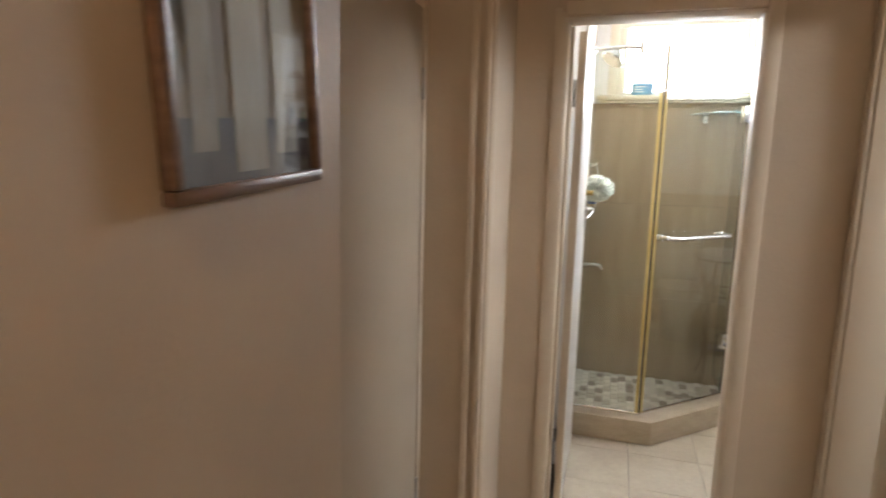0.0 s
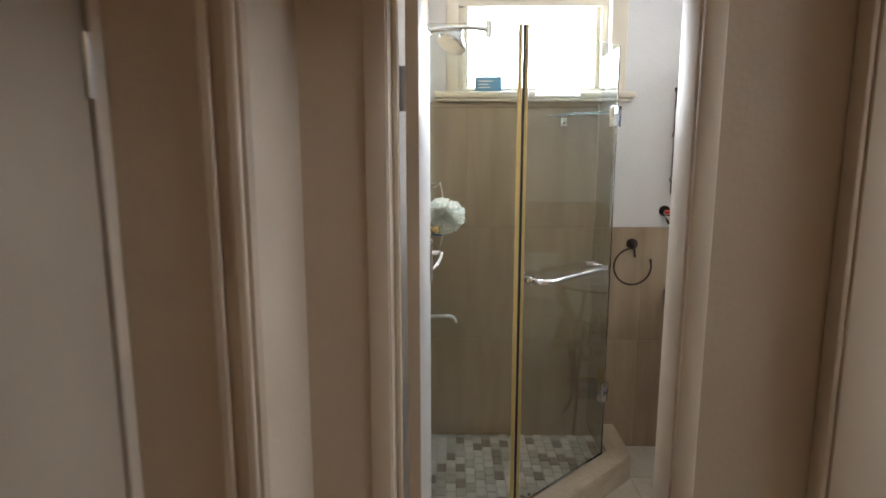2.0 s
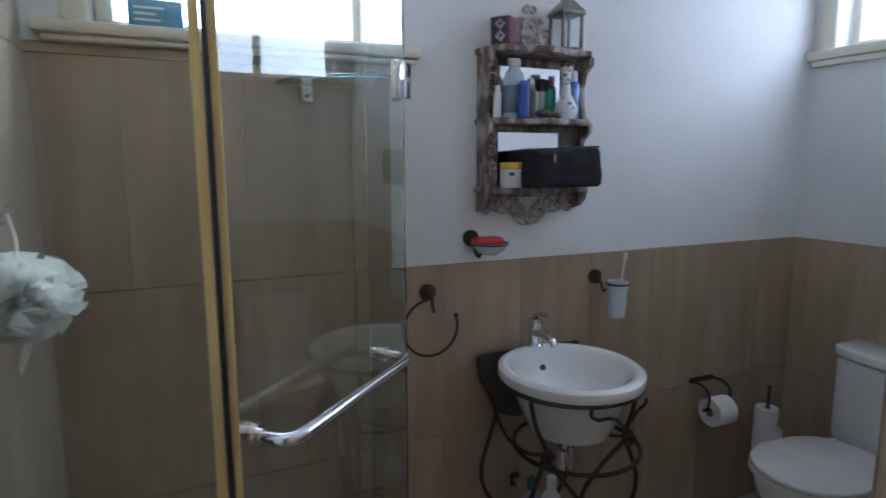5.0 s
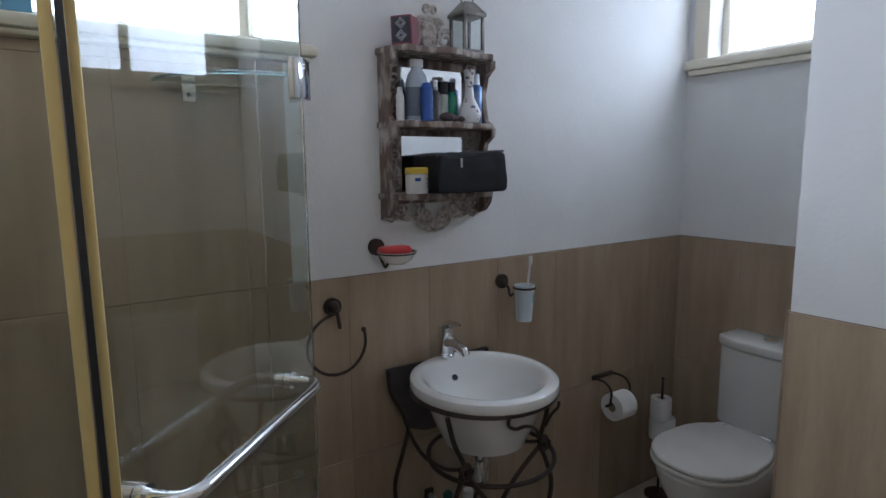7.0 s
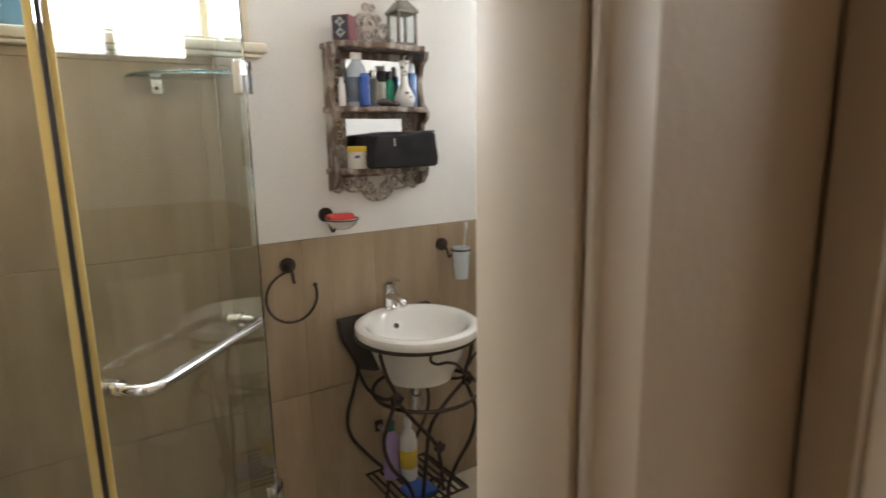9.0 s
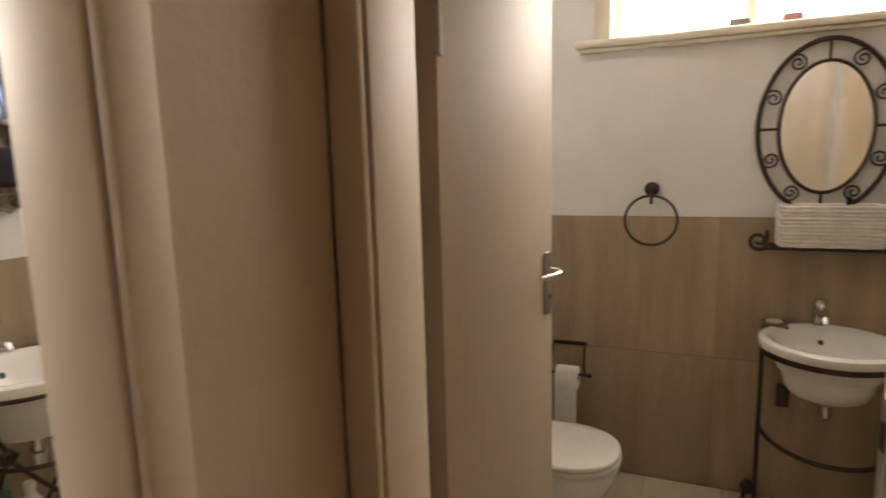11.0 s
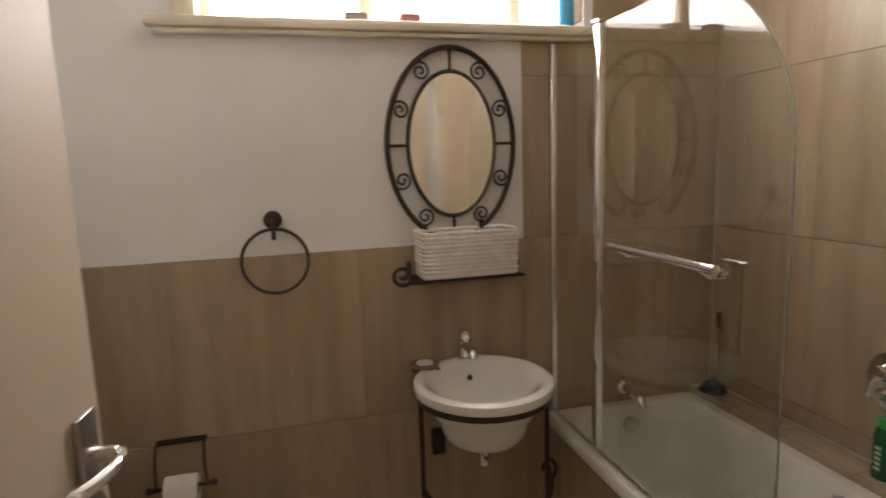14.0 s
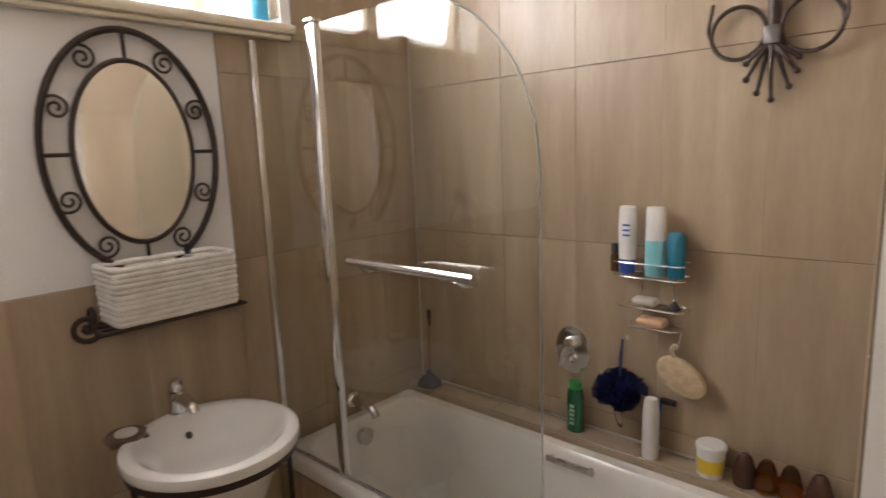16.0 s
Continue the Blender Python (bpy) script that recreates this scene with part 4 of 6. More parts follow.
# soap dish
sd = thing("soap_dish_holder", "iron wall holder with white dish and red soap", "soap dish", (1.605, -0.004, 1.285))
bm = tube([(0, 0, 0), (0, -0.012, 0)], 0.027, 20)
part("wall_rose", bm, M_IRON, sd)
part("hoop", tube(ring_pts(0.058, -0.012, 30, 0.035, -0.075), 0.004, 8, True), M_IRON, sd)
part("curl", iron(bmesh.new(), [(0, -0.012, 0.0), (0.005, -0.03, -0.04), (0.01, -0.045, -0.06), (0.015, -0.055, -0.045)], 0.005), M_IRON, sd)
part("dish", lathe([(0, -0.045), (0.025, -0.043), (0.045, -0.03), (0.06, -0.008), (0.063, -0.008), (0.047, -0.034), (0.026, -0.048), (0, -0.05)], 28, (0.035, -0.075, 0)), M_PORC, sd, "white ceramic dish")
part("soap", moved(box(-0.053, 0.048, -0.027, 0.027, -0.015, 0.015, 0.012, 3), Matrix.Translation((0.03, -0.075, -0.006))), plastic("red_soap", (0.62, 0.04, 0.04)), sd, "red soap bar")

# toothbrush cup
tc = thing("toothbrush_holder", "iron wall holder with frosted cup and toothbrush", "toothbrush holder", (2.124, -0.007, 1.112))
part("wall_rose", tube([(0, 0, 0), (0, -0.012, 0)], 0.027, 20), M_IRON, tc)
part("hoop", tube(ring_pts(0.04, -0.02, 26, 0.055, -0.07), 0.004, 8, True), M_IRON, tc)
part("bracket", iron(bmesh.new(), [(0, -0.012, 0), (0.01, -0.03, -0.02), (0.012, -0.04, -0.05), (0.02, -0.05, -0.04)], 0.005), M_IRON, tc)
part("cup", lathe([(0, -0.145), (0.028, -0.145), (0.037, -0.01), (0.035, -0.01), (0.026, -0.14), (0, -0.14)], 24, (0.055, -0.07, 0)), plastic("frosted_cup", (0.62, 0.70, 0.74), 0.3), tc, "frosted glass cup")
tbh = part("toothbrush", tube([(0.05, -0.065, -0.13), (0.065, -0.075, -0.02), (0.072, -0.08, 0.07)], [0.004, 0.004, 0.0035], 8), P_WHITE, tc)
part("brush_head", moved(box(-0.006, 0.006, -0.005, 0.005, -0.013, 0.016, 0.002), Matrix.Translation((0.073, -0.081, 0.08))), P_WHITE, tbh)
part("label_print", moved(box(-0.012, 0.012, -0.001, 0.001, -0.075, -0.035), pose(0.058, -0.1055, 0, 4, 0, 0)), plastic("teal_print", (0.25, 0.55, 0.60)), tc)

# paper holder and spare rolls
ph = thing("toilet_roll_holder", "dark iron toilet roll holder with paper", "toilet roll holder", (2.70, -0.008, 0.62))
part("wall_bar", box(-0.06, 0.07, -0.012, 0, -0.01, 0.01, 0.003), M_IRON, ph)
for x in (-0.055, 0.065):
    part("arm", iron(bmesh.new(), [(x, -0.01, 0.0), (x, -0.07, 0.0), (x, -0.105, -0.03), (x, -0.10, -0.09)], 0.005), M_IRON, ph)
part("spindle", tube([(-0.08, -0.10, -0.09), (0.085, -0.10, -0.09)], 0.006, 8), M_IRON, ph)
paper_roll(ph, (0.005, -0.10, -0.105), "x", 0.058, 0.095)
sr = thing("spare_roll_stand", "iron stand with two spare toilet rolls", "toilet roll stand", (3.0, -0.115, 0.0))
part("base", lathe([(0, 0), (0.06, 0), (0.06, 0.008), (0, 0.012)], 24), M_IRON, sr)
part("pole", tube([(0, 0, 0.01), (0, 0, 0.56)], 0.006, 8), M_IRON, sr)
part("knob", lathe([(0, 0), (0.008, 0.004), (0.008, 0.014), (0, 0.02)], 12, (0, 0, 0.56)), M_IRON, sr)
part("rest", lathe([(0.0, 0.278), (0.045, 0.278), (0.045, 0.284), (0.0, 0.284)], 20), M_IRON, sr)
for x, z, w in ((0.010, 0.332, 0.057), (-0.006, 0.432, 0.046)):
    part("roll", lathe([(0.02, -0.048), (w, -0.048), (w + 0.001, 0), (w, 0.048), (0.02, 0.048), (0.02, -0.048)], 28, (x, 0, z)), M_PAPER, sr, "white toilet paper")
toilet("toilet", "white close-coupled toilet with closed lid", (3.243, -0.505, 0), -90, True, 0.035).scale = (1.05, 1.09, 1)

# ---- carved wall shelf ----
M_SHAB = material("whitewashed_carved_wood", (0.15, 0.10, 0.075), 0.7, second=(0.46, 0.41, 0.36), scale=34, stretch=(1, 1, 0.35), spread=(0.44, 0.62), bump=0.6, bump_scale=60, fine=0.3)
M_CARVE = material("rubbed_white_carving", (0.24, 0.185, 0.15), 0.72, second=(0.56, 0.51, 0.46), scale=60, spread=(0.36, 0.56), bump=0.5, bump_scale=120)
ws2 = thing("wall_shelf", "whitewashed carved wooden wall shelf with mirror back", "wall shelf", (1.825, -0.001, 0))
for sx in (-1, 1):
    o = [(0, 1.37), (-0.05, 1.385), (-0.075, 1.41), (-0.085, 1.44), (-0.06, 1.47), (-0.045, 1.55), (-0.06, 1.61), (-0.095, 1.635), (-0.10, 1.66), (-0.06, 1.69), (-0.045, 1.77), (-0.06, 1.83), (-0.095, 1.855), (-0.095, 1.882), (0, 1.882)]
    bm = prism(o, -0.010, 0.010, 0.002, 1)
    bm = moved(bm, Matrix(((0, 0, 1, sx * 0.187), (1, 0, 0, 0), (0, 1, 0, 0), (0, 0, 0, 1))))
    bmesh.ops.recalc_face_normals(bm, faces=bm.faces)
    part("side_panel", bm, M_SHAB, ws2)
    part("back_stile", box(min(sx * 0.122, sx * 0.176), max(sx * 0.122, sx * 0.176), -0.014, 0, 1.38, 1.882, 0.003), M_SHAB, ws2)
for z in (1.445, 1.665, 1.885):
    pts = [(-0.205, 0), (0.205, 0), (0.200, -0.06), (0.178, -0.10)] + [(0.160 - 0.32 * t, -0.128 - 0.024 * math.sin(math.pi * t) ** 2 + 0.018 * math.sin(2 * math.pi * t) ** 2) for t in [k / 14 for k in range(15)]] + [(-0.178, -0.10), (-0.200, -0.06)]
    part("shelf_board", prism(pts, z - 0.010, z + 0.010, 0.004), M_SHAB, ws2)
part("back_rail", box(-0.122, 0.122, -0.014, 0, 1.848, 1.874, 0.003), M_SHAB, ws2)
part("back_rail", box(-0.122, 0.122, -0.014, 0, 1.634, 1.654, 0.003), M_SHAB, ws2)
part("mirror_back", box(-0.122, 0.122, -0.008, -0.002, 1.456, 1.634), M_MIRROR, ws2, "mirror glass behind the shelves")
part("mirror_back", box(-0.122, 0.122, -0.008, -0.002, 1.676, 1.848), M_MIRROR, ws2, "mirror glass behind the shelves")


def carve(name, cx, cz, y, items, r=0.0065):
    for pts in items:
        part(name, tube([(cx + p[0], y, cz + p[1]) for p in pts], [r * (1 - 0.5 * i / max(1, len(pts) - 1)) for i in range(len(pts))], 7), M_CARVE, ws2)


def mirrored(pts, s):
    return [(s * p[0], p[1]) for p in pts]


for s in (-1, 1):
    # relief along the stiles
    for k in range(9):
        z = 1.475 + k * 0.048
        if 1.64 < z < 1.69:
            continue
        carve("stile_carving", s * 0.149, z, -0.015, [mirrored(scroll(0.019, 0.004, 1.2 + 3.14 * (k % 2), 1.1 - 2.2 * (k % 2), 14), s)], 0.0055)
    # the pierced apron
    carve("carved_scroll", s * 0.172, 1.400, -0.012, [mirrored(scroll(0.026, 0.005, 1.9, 1.3), s)], 0.0075)
    carve("carved_scroll", s * 0.124, 1.402, -0.012, [mirrored(scroll(0.027, 0.005, 0.6, -1.3), s)], 0.0075)
    carve("carved_scroll", s * 0.074, 1.398, -0.012, [mirrored(scroll(0.031, 0.006, 2.6, 1.3), s)], 0.008)
    carve("carved_scroll", 0, 1.40, -0.012, [mirrored([(0.19, -0.022), (0.165, -0.034), (0.14, -0.022), (0.115, -0.034), (0.085, -0.036), (0.066, -0.03)], s)], 0.008)
    carve("carved_scroll", 0, 1.372, -0.012, [mirrored([(0.066 * math.cos(q), 0.054 * math.sin(q) + 0.004) for q in [0.35 - i * 0.19 for i in range(11)]], s)], 0.0085)
    carve("carved_scroll", s * 0.030, 1.363, -0.012, [mirrored(scroll(0.024, 0.005, 2.2, -1.25), s)], 0.0065)
    for k in range(4):
        carve("leaf_rib", 0, 1.345, -0.014, [mirrored([(0.003 + 0.002 * k, -0.02 + 0.012 * k), (0.014 + 0.004 * k, -0.004 + 0.016 * k), (0.030 + 0.005 * k, 0.004 + 0.017 * k), (0.040 + 0.003 * k, -0.002 + 0.016 * k)], s)], 0.006)
    # the crest
    carve("carved_scroll", -0.012 + s * 0.062, 1.945, -0.016, [mirrored(scroll(0.032, 0.006, 0.6, 1.3), s)], 0.0085)
    carve("carved_scroll", -0.012 + s * 0.050, 1.915, -0.016, [mirrored([(0.055, 0), (0.035, 0.012), (0.012, 0.004), (-0.01, 0.016), (-0.02, 0.04)], s)], 0.008)
    carve("carved_scroll", -0.012 + s * 0.030, 1.985, -0.016, [mirrored(scroll(0.022, 0.005, 0.2, 1.2), s)], 0.0075)
    carve("carved_scroll", -0.012 + s * 0.013, 2.030, -0.016, [mirrored(scroll(0.015, 0.004, 3.4, -1.2), s)], 0.007)
part("apron_rail", box(-0.176, 0.176, -0.018, 0, 1.418, 1.433, 0.004), M_SHAB, ws2)
carve("carved_scroll", -0.012, 1.955, -0.018, [[(0.030 * math.cos(q), 0.047 * math.sin(q)) for q in [i * 0.33 for i in range(20)]], [(0.017 * math.cos(q), 0.030 * math.sin(q)) for q in [i * 0.33 for i in range(20)]]], 0.010)
part("crest_foot", box(-0.105, 0.08, -0.026, -0.004, 1.8955, 1.908, 0.004), M_SHAB, ws2)
part("crest_boss", moved(lathe([(0, 0.008), (0.012, 0.006), (0.018, 0)], 18), Matrix.Translation((-0.012, -0.016, 1.955)) @ pose(0, 0, 0, 90, 0, 0)), M_CARVE, ws2)

# what stands on the shelf
SH = 1.81
M_POT = material("maroon_woven", (0.13, 0.02, 0.03), 0.6, second=(0.18, 0.03, 0.04), scale=30, bump=0.3)
pt = thing("patterned_box", "tilted maroon box with white diamond pattern", "box", (SH - 0.125, -0.080, 1.8955), 38)
lean = Matrix.Shear("XY", 4, (0.16, 0.10))
part("carton", moved(prism([(-0.032, -0.034), (0.032, -0.034), (0.032, 0.034), (-0.032, 0.034)], 0, 0.088, 0.005), lean), M_POT, pt)
part("dark_face", moved(box(-0.0335, -0.0325, -0.028, 0.028, 0.006, 0.082), lean), material("dark_navy_card", (0.02, 0.018, 0.035), 0.5, scale=20), pt, "dark printed end")
for z in (0.026, 0.063):
    for r in (0.016, 0.009):
        part("diamond", moved(tube([(-0.0345, r * math.cos(q), z + r * math.sin(q)) for q in (0, 1.571, 3.142, 4.712)], 0.0013, 6, True), lean), P_WHITE, pt)
ln = thing("lantern", "small weathered metal and glass lantern", "lantern", (SH + 0.118, -0.062, 1.8955))
M_ZINC = material("weathered_zinc", (0.30, 0.28, 0.25), 0.5, 0.7, second=(0.15, 0.13, 0.11), scale=18, bump=0.3)
part("base", box(-0.042, 0.042, -0.042, 0.042, 0, 0.012, 0.003), M_ZINC, ln)
for x in (-0.036, 0.036):
    for y in (-0.036, 0.036):
        part("corner_post", box(x - 0.005, x + 0.005, y - 0.005, y + 0.005, 0.012, 0.115, 0.0015), M_ZINC, ln)
for m in (pose(0, -0.036, 0), pose(0.036, 0, 0, 0, 0, 90), pose(-0.036, 0, 0, 0, 0, 90)):
    part("pane", moved(box(-0.031, 0.031, -0.001, 0.001, 0.013, 0.113), m), M_CLEAR, ln).visible_shadow = False
part("cornice", box(-0.046, 0.046, -0.046, 0.046, 0.115, 0.128, 0.003), M_ZINC, ln)
bm = bmesh.new()
bmesh.ops.create_cone(bm, cap_ends=True, segments=4, radius1=0.062, radius2=0.025, depth=0.035, matrix=pose(0, 0, 0.145, 0, 0, 45))
part("roof", bm, M_ZINC, ln)
part("carry_loop", tube(smooth_line([(-0.022, 0, 0.16), (-0.028, 0, 0.20), (-0.02, 0, 0.235), (0.02, 0, 0.235), (0.028, 0, 0.20), (0.022, 0, 0.16)], 5), 0.002, 6), M_IRON, ln)
Z2 = 1.6755
C_CLEAR = plastic("milky_clear_plastic", (0.46, 0.51, 0.56), 0.12)
bottle("mouthwash_bottle", "pale clear bottle with white cap and slate label", (SH - 0.085, -0.075, Z2), [(0, 0), (0.036, 0), (0.038, 0.006), (0.038, 0.115), (0.03, 0.14), (0.018, 0.155), (0.018, 0.165), (0, 0.165)], C_CLEAR,
       [(0, 0.163), (0.022, 0.163), (0.022, 0.185), (0, 0.187)], P_WHITE, sy=0.75, band=[(0.0385, 0.015), (0.0392, 0.016), (0.0392, 0.10), (0.0385, 0.101)], bandmat=plastic("slate_print", (0.13, 0.155, 0.20)))
bottle("blue_bottle", "ribbed deep blue plastic bottle", (SH - 0.076, -0.118, Z2), [(0, 0), (0.018, 0), (0.0195, 0.004)] + [(0.0195 - 0.0025 * (k % 2), 0.01 + 0.011 * k) for k in range(9)] + [(0.012, 0.112), (0, 0.112)], P_BLUE)
bottle("lotion_tube", "slim white lotion tube", (SH - 0.145, -0.075, Z2), [(0, 0), (0.013, 0), (0.014, 0.01), (0.013, 0.075), (0.008, 0.085), (0.008, 0.10), (0, 0.10)], P_WHITE)
bottle("perfume_bottle", "frosted bottle with silver cap", (SH - 0.012, -0.06, Z2), [(0, 0), (0.022, 0), (0.024, 0.01), (0.024, 0.085), (0.012, 0.10), (0, 0.10)], glass("frosted_bottle", (0.9, 0.92, 0.92), 0.4), [(0, 0.10), (0.013, 0.10), (0.013, 0.13), (0, 0.132)], M_STEEL)
bottle("cosmetic_jar", "pale green cosmetic tube with dark cap", (SH + 0.03, -0.05, Z2), [(0, 0), (0.016, 0), (0.017, 0.09), (0, 0.092)], plastic("pale_green", (0.55, 0.62, 0.55)), [(0, 0.092), (0.016, 0.092), (0.018, 0.13), (0, 0.132)], M_BLACK)
bottle("green_bottle", "emerald green glass bottle with dark cap", (SH + 0.062, -0.05, Z2), [(0, 0), (0.019, 0), (0.02, 0.085), (0.012, 0.1), (0, 0.1)], plastic("emerald", (0.01, 0.28, 0.16), 0.12), [(0, 0.1), (0.013, 0.1), (0.013, 0.13), (0, 0.13)], M_BLACK)
bottle("bud_vase", "white porcelain bud vase with dark painted sprigs", (SH + 0.098, -0.10, Z2), [(0, 0), (0.03, 0), (0.036, 0.012), (0.04, 0.03), (0.032, 0.05), (0.016, 0.08), (0.013, 0.12), (0.019, 0.165), (0.017, 0.165), (0.010, 0.12), (0, 0.11)],
       material("painted_porcelain", (0.75, 0.74, 0.73), 0.15, second=(0.16, 0.17, 0.22), scale=42, spread=(0.60, 0.63)), category="vase")
bottle("spray_can", "blue aerosol can with clear cap", (SH + 0.145, -0.075, Z2), [(0, 0), (0.019, 0), (0.02, 0.004), (0.02, 0.115), (0.015, 0.125), (0, 0.125)], material("blue_can", (0.06, 0.14, 0.35), 0.25, 0.3, second=(0.30, 0.42, 0.62), scale=6, stretch=(1, 1, 2)),
       [(0, 0.125), (0.013, 0.125), (0.011, 0.16), (0, 0.162)], plastic("pale_cap", (0.62, 0.66, 0.72)))
for k, (x, y, r) in enumerate(((0.0, -0.115, 0.021), (0.032, -0.11, 0.016), (0.052, -0.118, 0.014))):
    st_ = thing("pebble", "smooth dark brown pebble", "pebble", (SH + x, y, Z2), 20 * k, "pebbles on the shelf")
    bm = bmesh.new()
    bmesh.ops.create_icosphere(bm, subdivisions=3, radius=r, matrix=Matrix.Translation((0, 0, r * 0.68)) @ Matrix.Diagonal((1.25, 0.9, 0.7, 1)))
    part("stone", bm, material("pebble_stone", (0.09, 0.065, 0.06), 0.45, second=(0.05, 0.04, 0.04), scale=40, bump=0.4), st_)
Z1 = 1.4555
bottle("cream_jar", "small white jar with yellow lid and printed label", (SH - 0.115, -0.115, Z1), [(0, 0), (0.033, 0), (0.035, 0.004), (0.035, 0.058), (0, 0.06)], P_WHITE, [(0, 0.06), (0.036, 0.06), (0.036, 0.076), (0.033, 0.079), (0, 0.079)], P_YEL, 28, category="jar")
jar = bpy.data.objects["cream_jar"]
part("label_mark", moved(box(-0.014, 0.004, -0.0365, -0.0345, 0.038, 0.048), pose(0, 0, 0, 0, 0, -18)), P_BLUE, jar)
for k in range(3):
    part("label_mark", moved(box(0.010, 0.018, -0.0362, -0.034, 0.018 + k * 0.012, 0.023 + k * 0.012), pose(0, 0, 0, 0, 0, 8)), plastic("grey_print", (0.2, 0.2, 0.24)), jar)
bg = thing("toiletry_bag", "black zipped cloth toiletry bag on the shelf", "bag", (SH + 0.055, -0.112, Z1))
M_BAG = material("black_cloth", (0.007, 0.007, 0.009), 0.85, second=(0.014, 0.013, 0.017), scale=12, bump=0.4, bump_scale=250)
bm = box(-0.145, 0.128, -0.085, 0.075, 0, 0.122, 0.012, 2)
bmesh.ops.subdivide_edges(bm, edges=[e for e in bm.edges if e.calc_length() > 0.05], cuts=7, use_grid_fill=True)
for v in bm.verts:
    v.co.z += 0.008 * math.sin(v.co.x * 14) * (v.co.z / 0.13)
    v.co += 0.010 * noise.noise_vector(v.co * 16) * min(1.0, v.co.z / 0.04 + 0.1)
    v.co.x *= 1 - 0.06 * v.co.z / 0.13
part("bag_body", bm, M_BAG, bg)
part("zip", tube([(x, -0.070 + 0.006 * math.sin(x * 21 + 4), 0.121 + 0.008 * math.sin(x * 14)) for x in [-0.14 + 0.02 * k for k in range(14)]], 0.0035, 6), plastic("zip_tape", (0.04, 0.04, 0.045)), bg)
part("zip_pull", box(-0.068, -0.062, -0.094, -0.090, 0.078, 0.106, 0.001), M_STEEL, bg, "small metal zip pull")
M_FLEDGE = material("ledge_tile", (0.45, 0.36, 0.26), 0.3, second=(0.37, 0.29, 0.2), scale=3, stretch=(0.7, 5, 5), per_piece=0.05, fine=0.1)

# ---- the second bathroom ----
apr = structure("bath_apron", box(1.73, 3.412, -3.085, -3.0455, 0.0, 0.478), M_GROUT, "taupe tiled front panel of the bath", "bath panel")
structure("bath_ledge", box(1.73, 3.412, -3.8125, -3.7135, 0.40, 0.5445), M_FLEDGE, "narrow tiled ledge between bath and wall", "ledge")

bath = thing("bathtub", "white enamelled built-in bathtub", "bathtub", (0, 0, 0))
BX0, BX1, BY0, BY1, BZ = 1.732, 3.411, -3.712, -3.040, 0.530


def rrect(x0, x1, y0, y1, r, n=6):
    pts = []
    for cx, cy, a in ((x1 - r, y1 - r, 0), (x0 + r, y1 - r, 90), (x0 + r, y0 + r, 180), (x1 - r, y0 + r, 270)):
        pts += [(cx + r * math.cos(radians(a + 90 * k / n)), cy + r * math.sin(radians(a + 90 * k / n))) for k in range(n + 1)]
    return pts


bm = bmesh.new()
rings = []
for inset, z, r in ((0.0, BZ - 0.045, 0.012), (0.0, BZ - 0.012, 0.012), (0.008, BZ, 0.02), (0.048, BZ, 0.09), (0.060, BZ - 0.012, 0.10), (0.075, BZ - 0.10, 0.12), (0.095, BZ - 0.25, 0.13), (0.125, BZ - 0.345, 0.14), (0.18, BZ - 0.385, 0.12), (0.25, BZ - 0.39, 0.06)):
    k = 1.9 if z < BZ - 0.05 and inset > 0 else 1.0
    rings.append([bm.verts.new((x, y, z)) for x, y in rrect(BX0 + inset * k, BX1 - inset, BY0 + inset, BY1 - inset, r)])
for a, b in zip(rings, rings[1:]):
    n = len(a)
    for i in range(n):
        bm.faces.new((a[i], a[(i + 1) % n], b[(i + 1) % n], b[i]))
bm.faces.new(rings[-1])
part("tub", bm, M_BATH, bath)
part("overflow", lathe([(0, 0.006), (0.024, 0.008), (0.034, 0.003), (0.034, -0.02), (0, -0.02)], 22), M_STEEL, bath, "chrome overflow cover").matrix_basis = pose(3.322, -3.385, 0.462, 0, -84, 0)
gr = part("grip", box(2.475, 2.655, -3.634, -3.626, 0.482, 0.506, 0.003), M_STEEL, bath, "flat chrome grab handle")
for x in (2.485, 2.635):
    part("grip_foot", box(x, x + 0.012, -3.660, -3.634, 0.486, 0.502, 0.002), M_STEEL, gr)
bs = thing("bath_spout", "chrome wall bath spout with round flange", "bath spout", (3.412, -3.395, 0.592))
part("flange", moved(lathe([(0, 0), (0.034, 0), (0.032, 0.01), (0.02, 0.018), (0, 0.018)], 22), pose(0, 0, 0, 0, -90, 0)), M_CHROME, bs)
part("spout", tube(smooth_line([(0, 0, 0), (-0.06, 0, 0.0), (-0.12, 0, -0.012), (-0.145, 0, -0.04)], 5), [0.019] * 8 + [0.016] * 8, 12), M_CHROME, bs)
pl = thing("plunger", "small dark rubber sink plunger with wooden handle", "plunger", (3.32, -3.755, 0.5535))
part("cup", lathe([(0.05, 0), (0.055, 0.004), (0.05, 0.02), (0.03, 0.04), (0.012, 0.05), (0.012, 0.07), (0, 0.07)], 24), plastic("dark_rubber", (0.03, 0.04, 0.06)), pl)
part("stick", tube([(0, 0, 0.065), (0.0, -0.012, 0.32)], 0.008, 10), material("stick_wood", (0.32, 0.20, 0.11), 0.5, scale=10), pl)
part("stick_end", tube([(0.0, -0.012, 0.27), (0.0, -0.0142, 0.335)], 0.010, 10), M_IRON, pl)

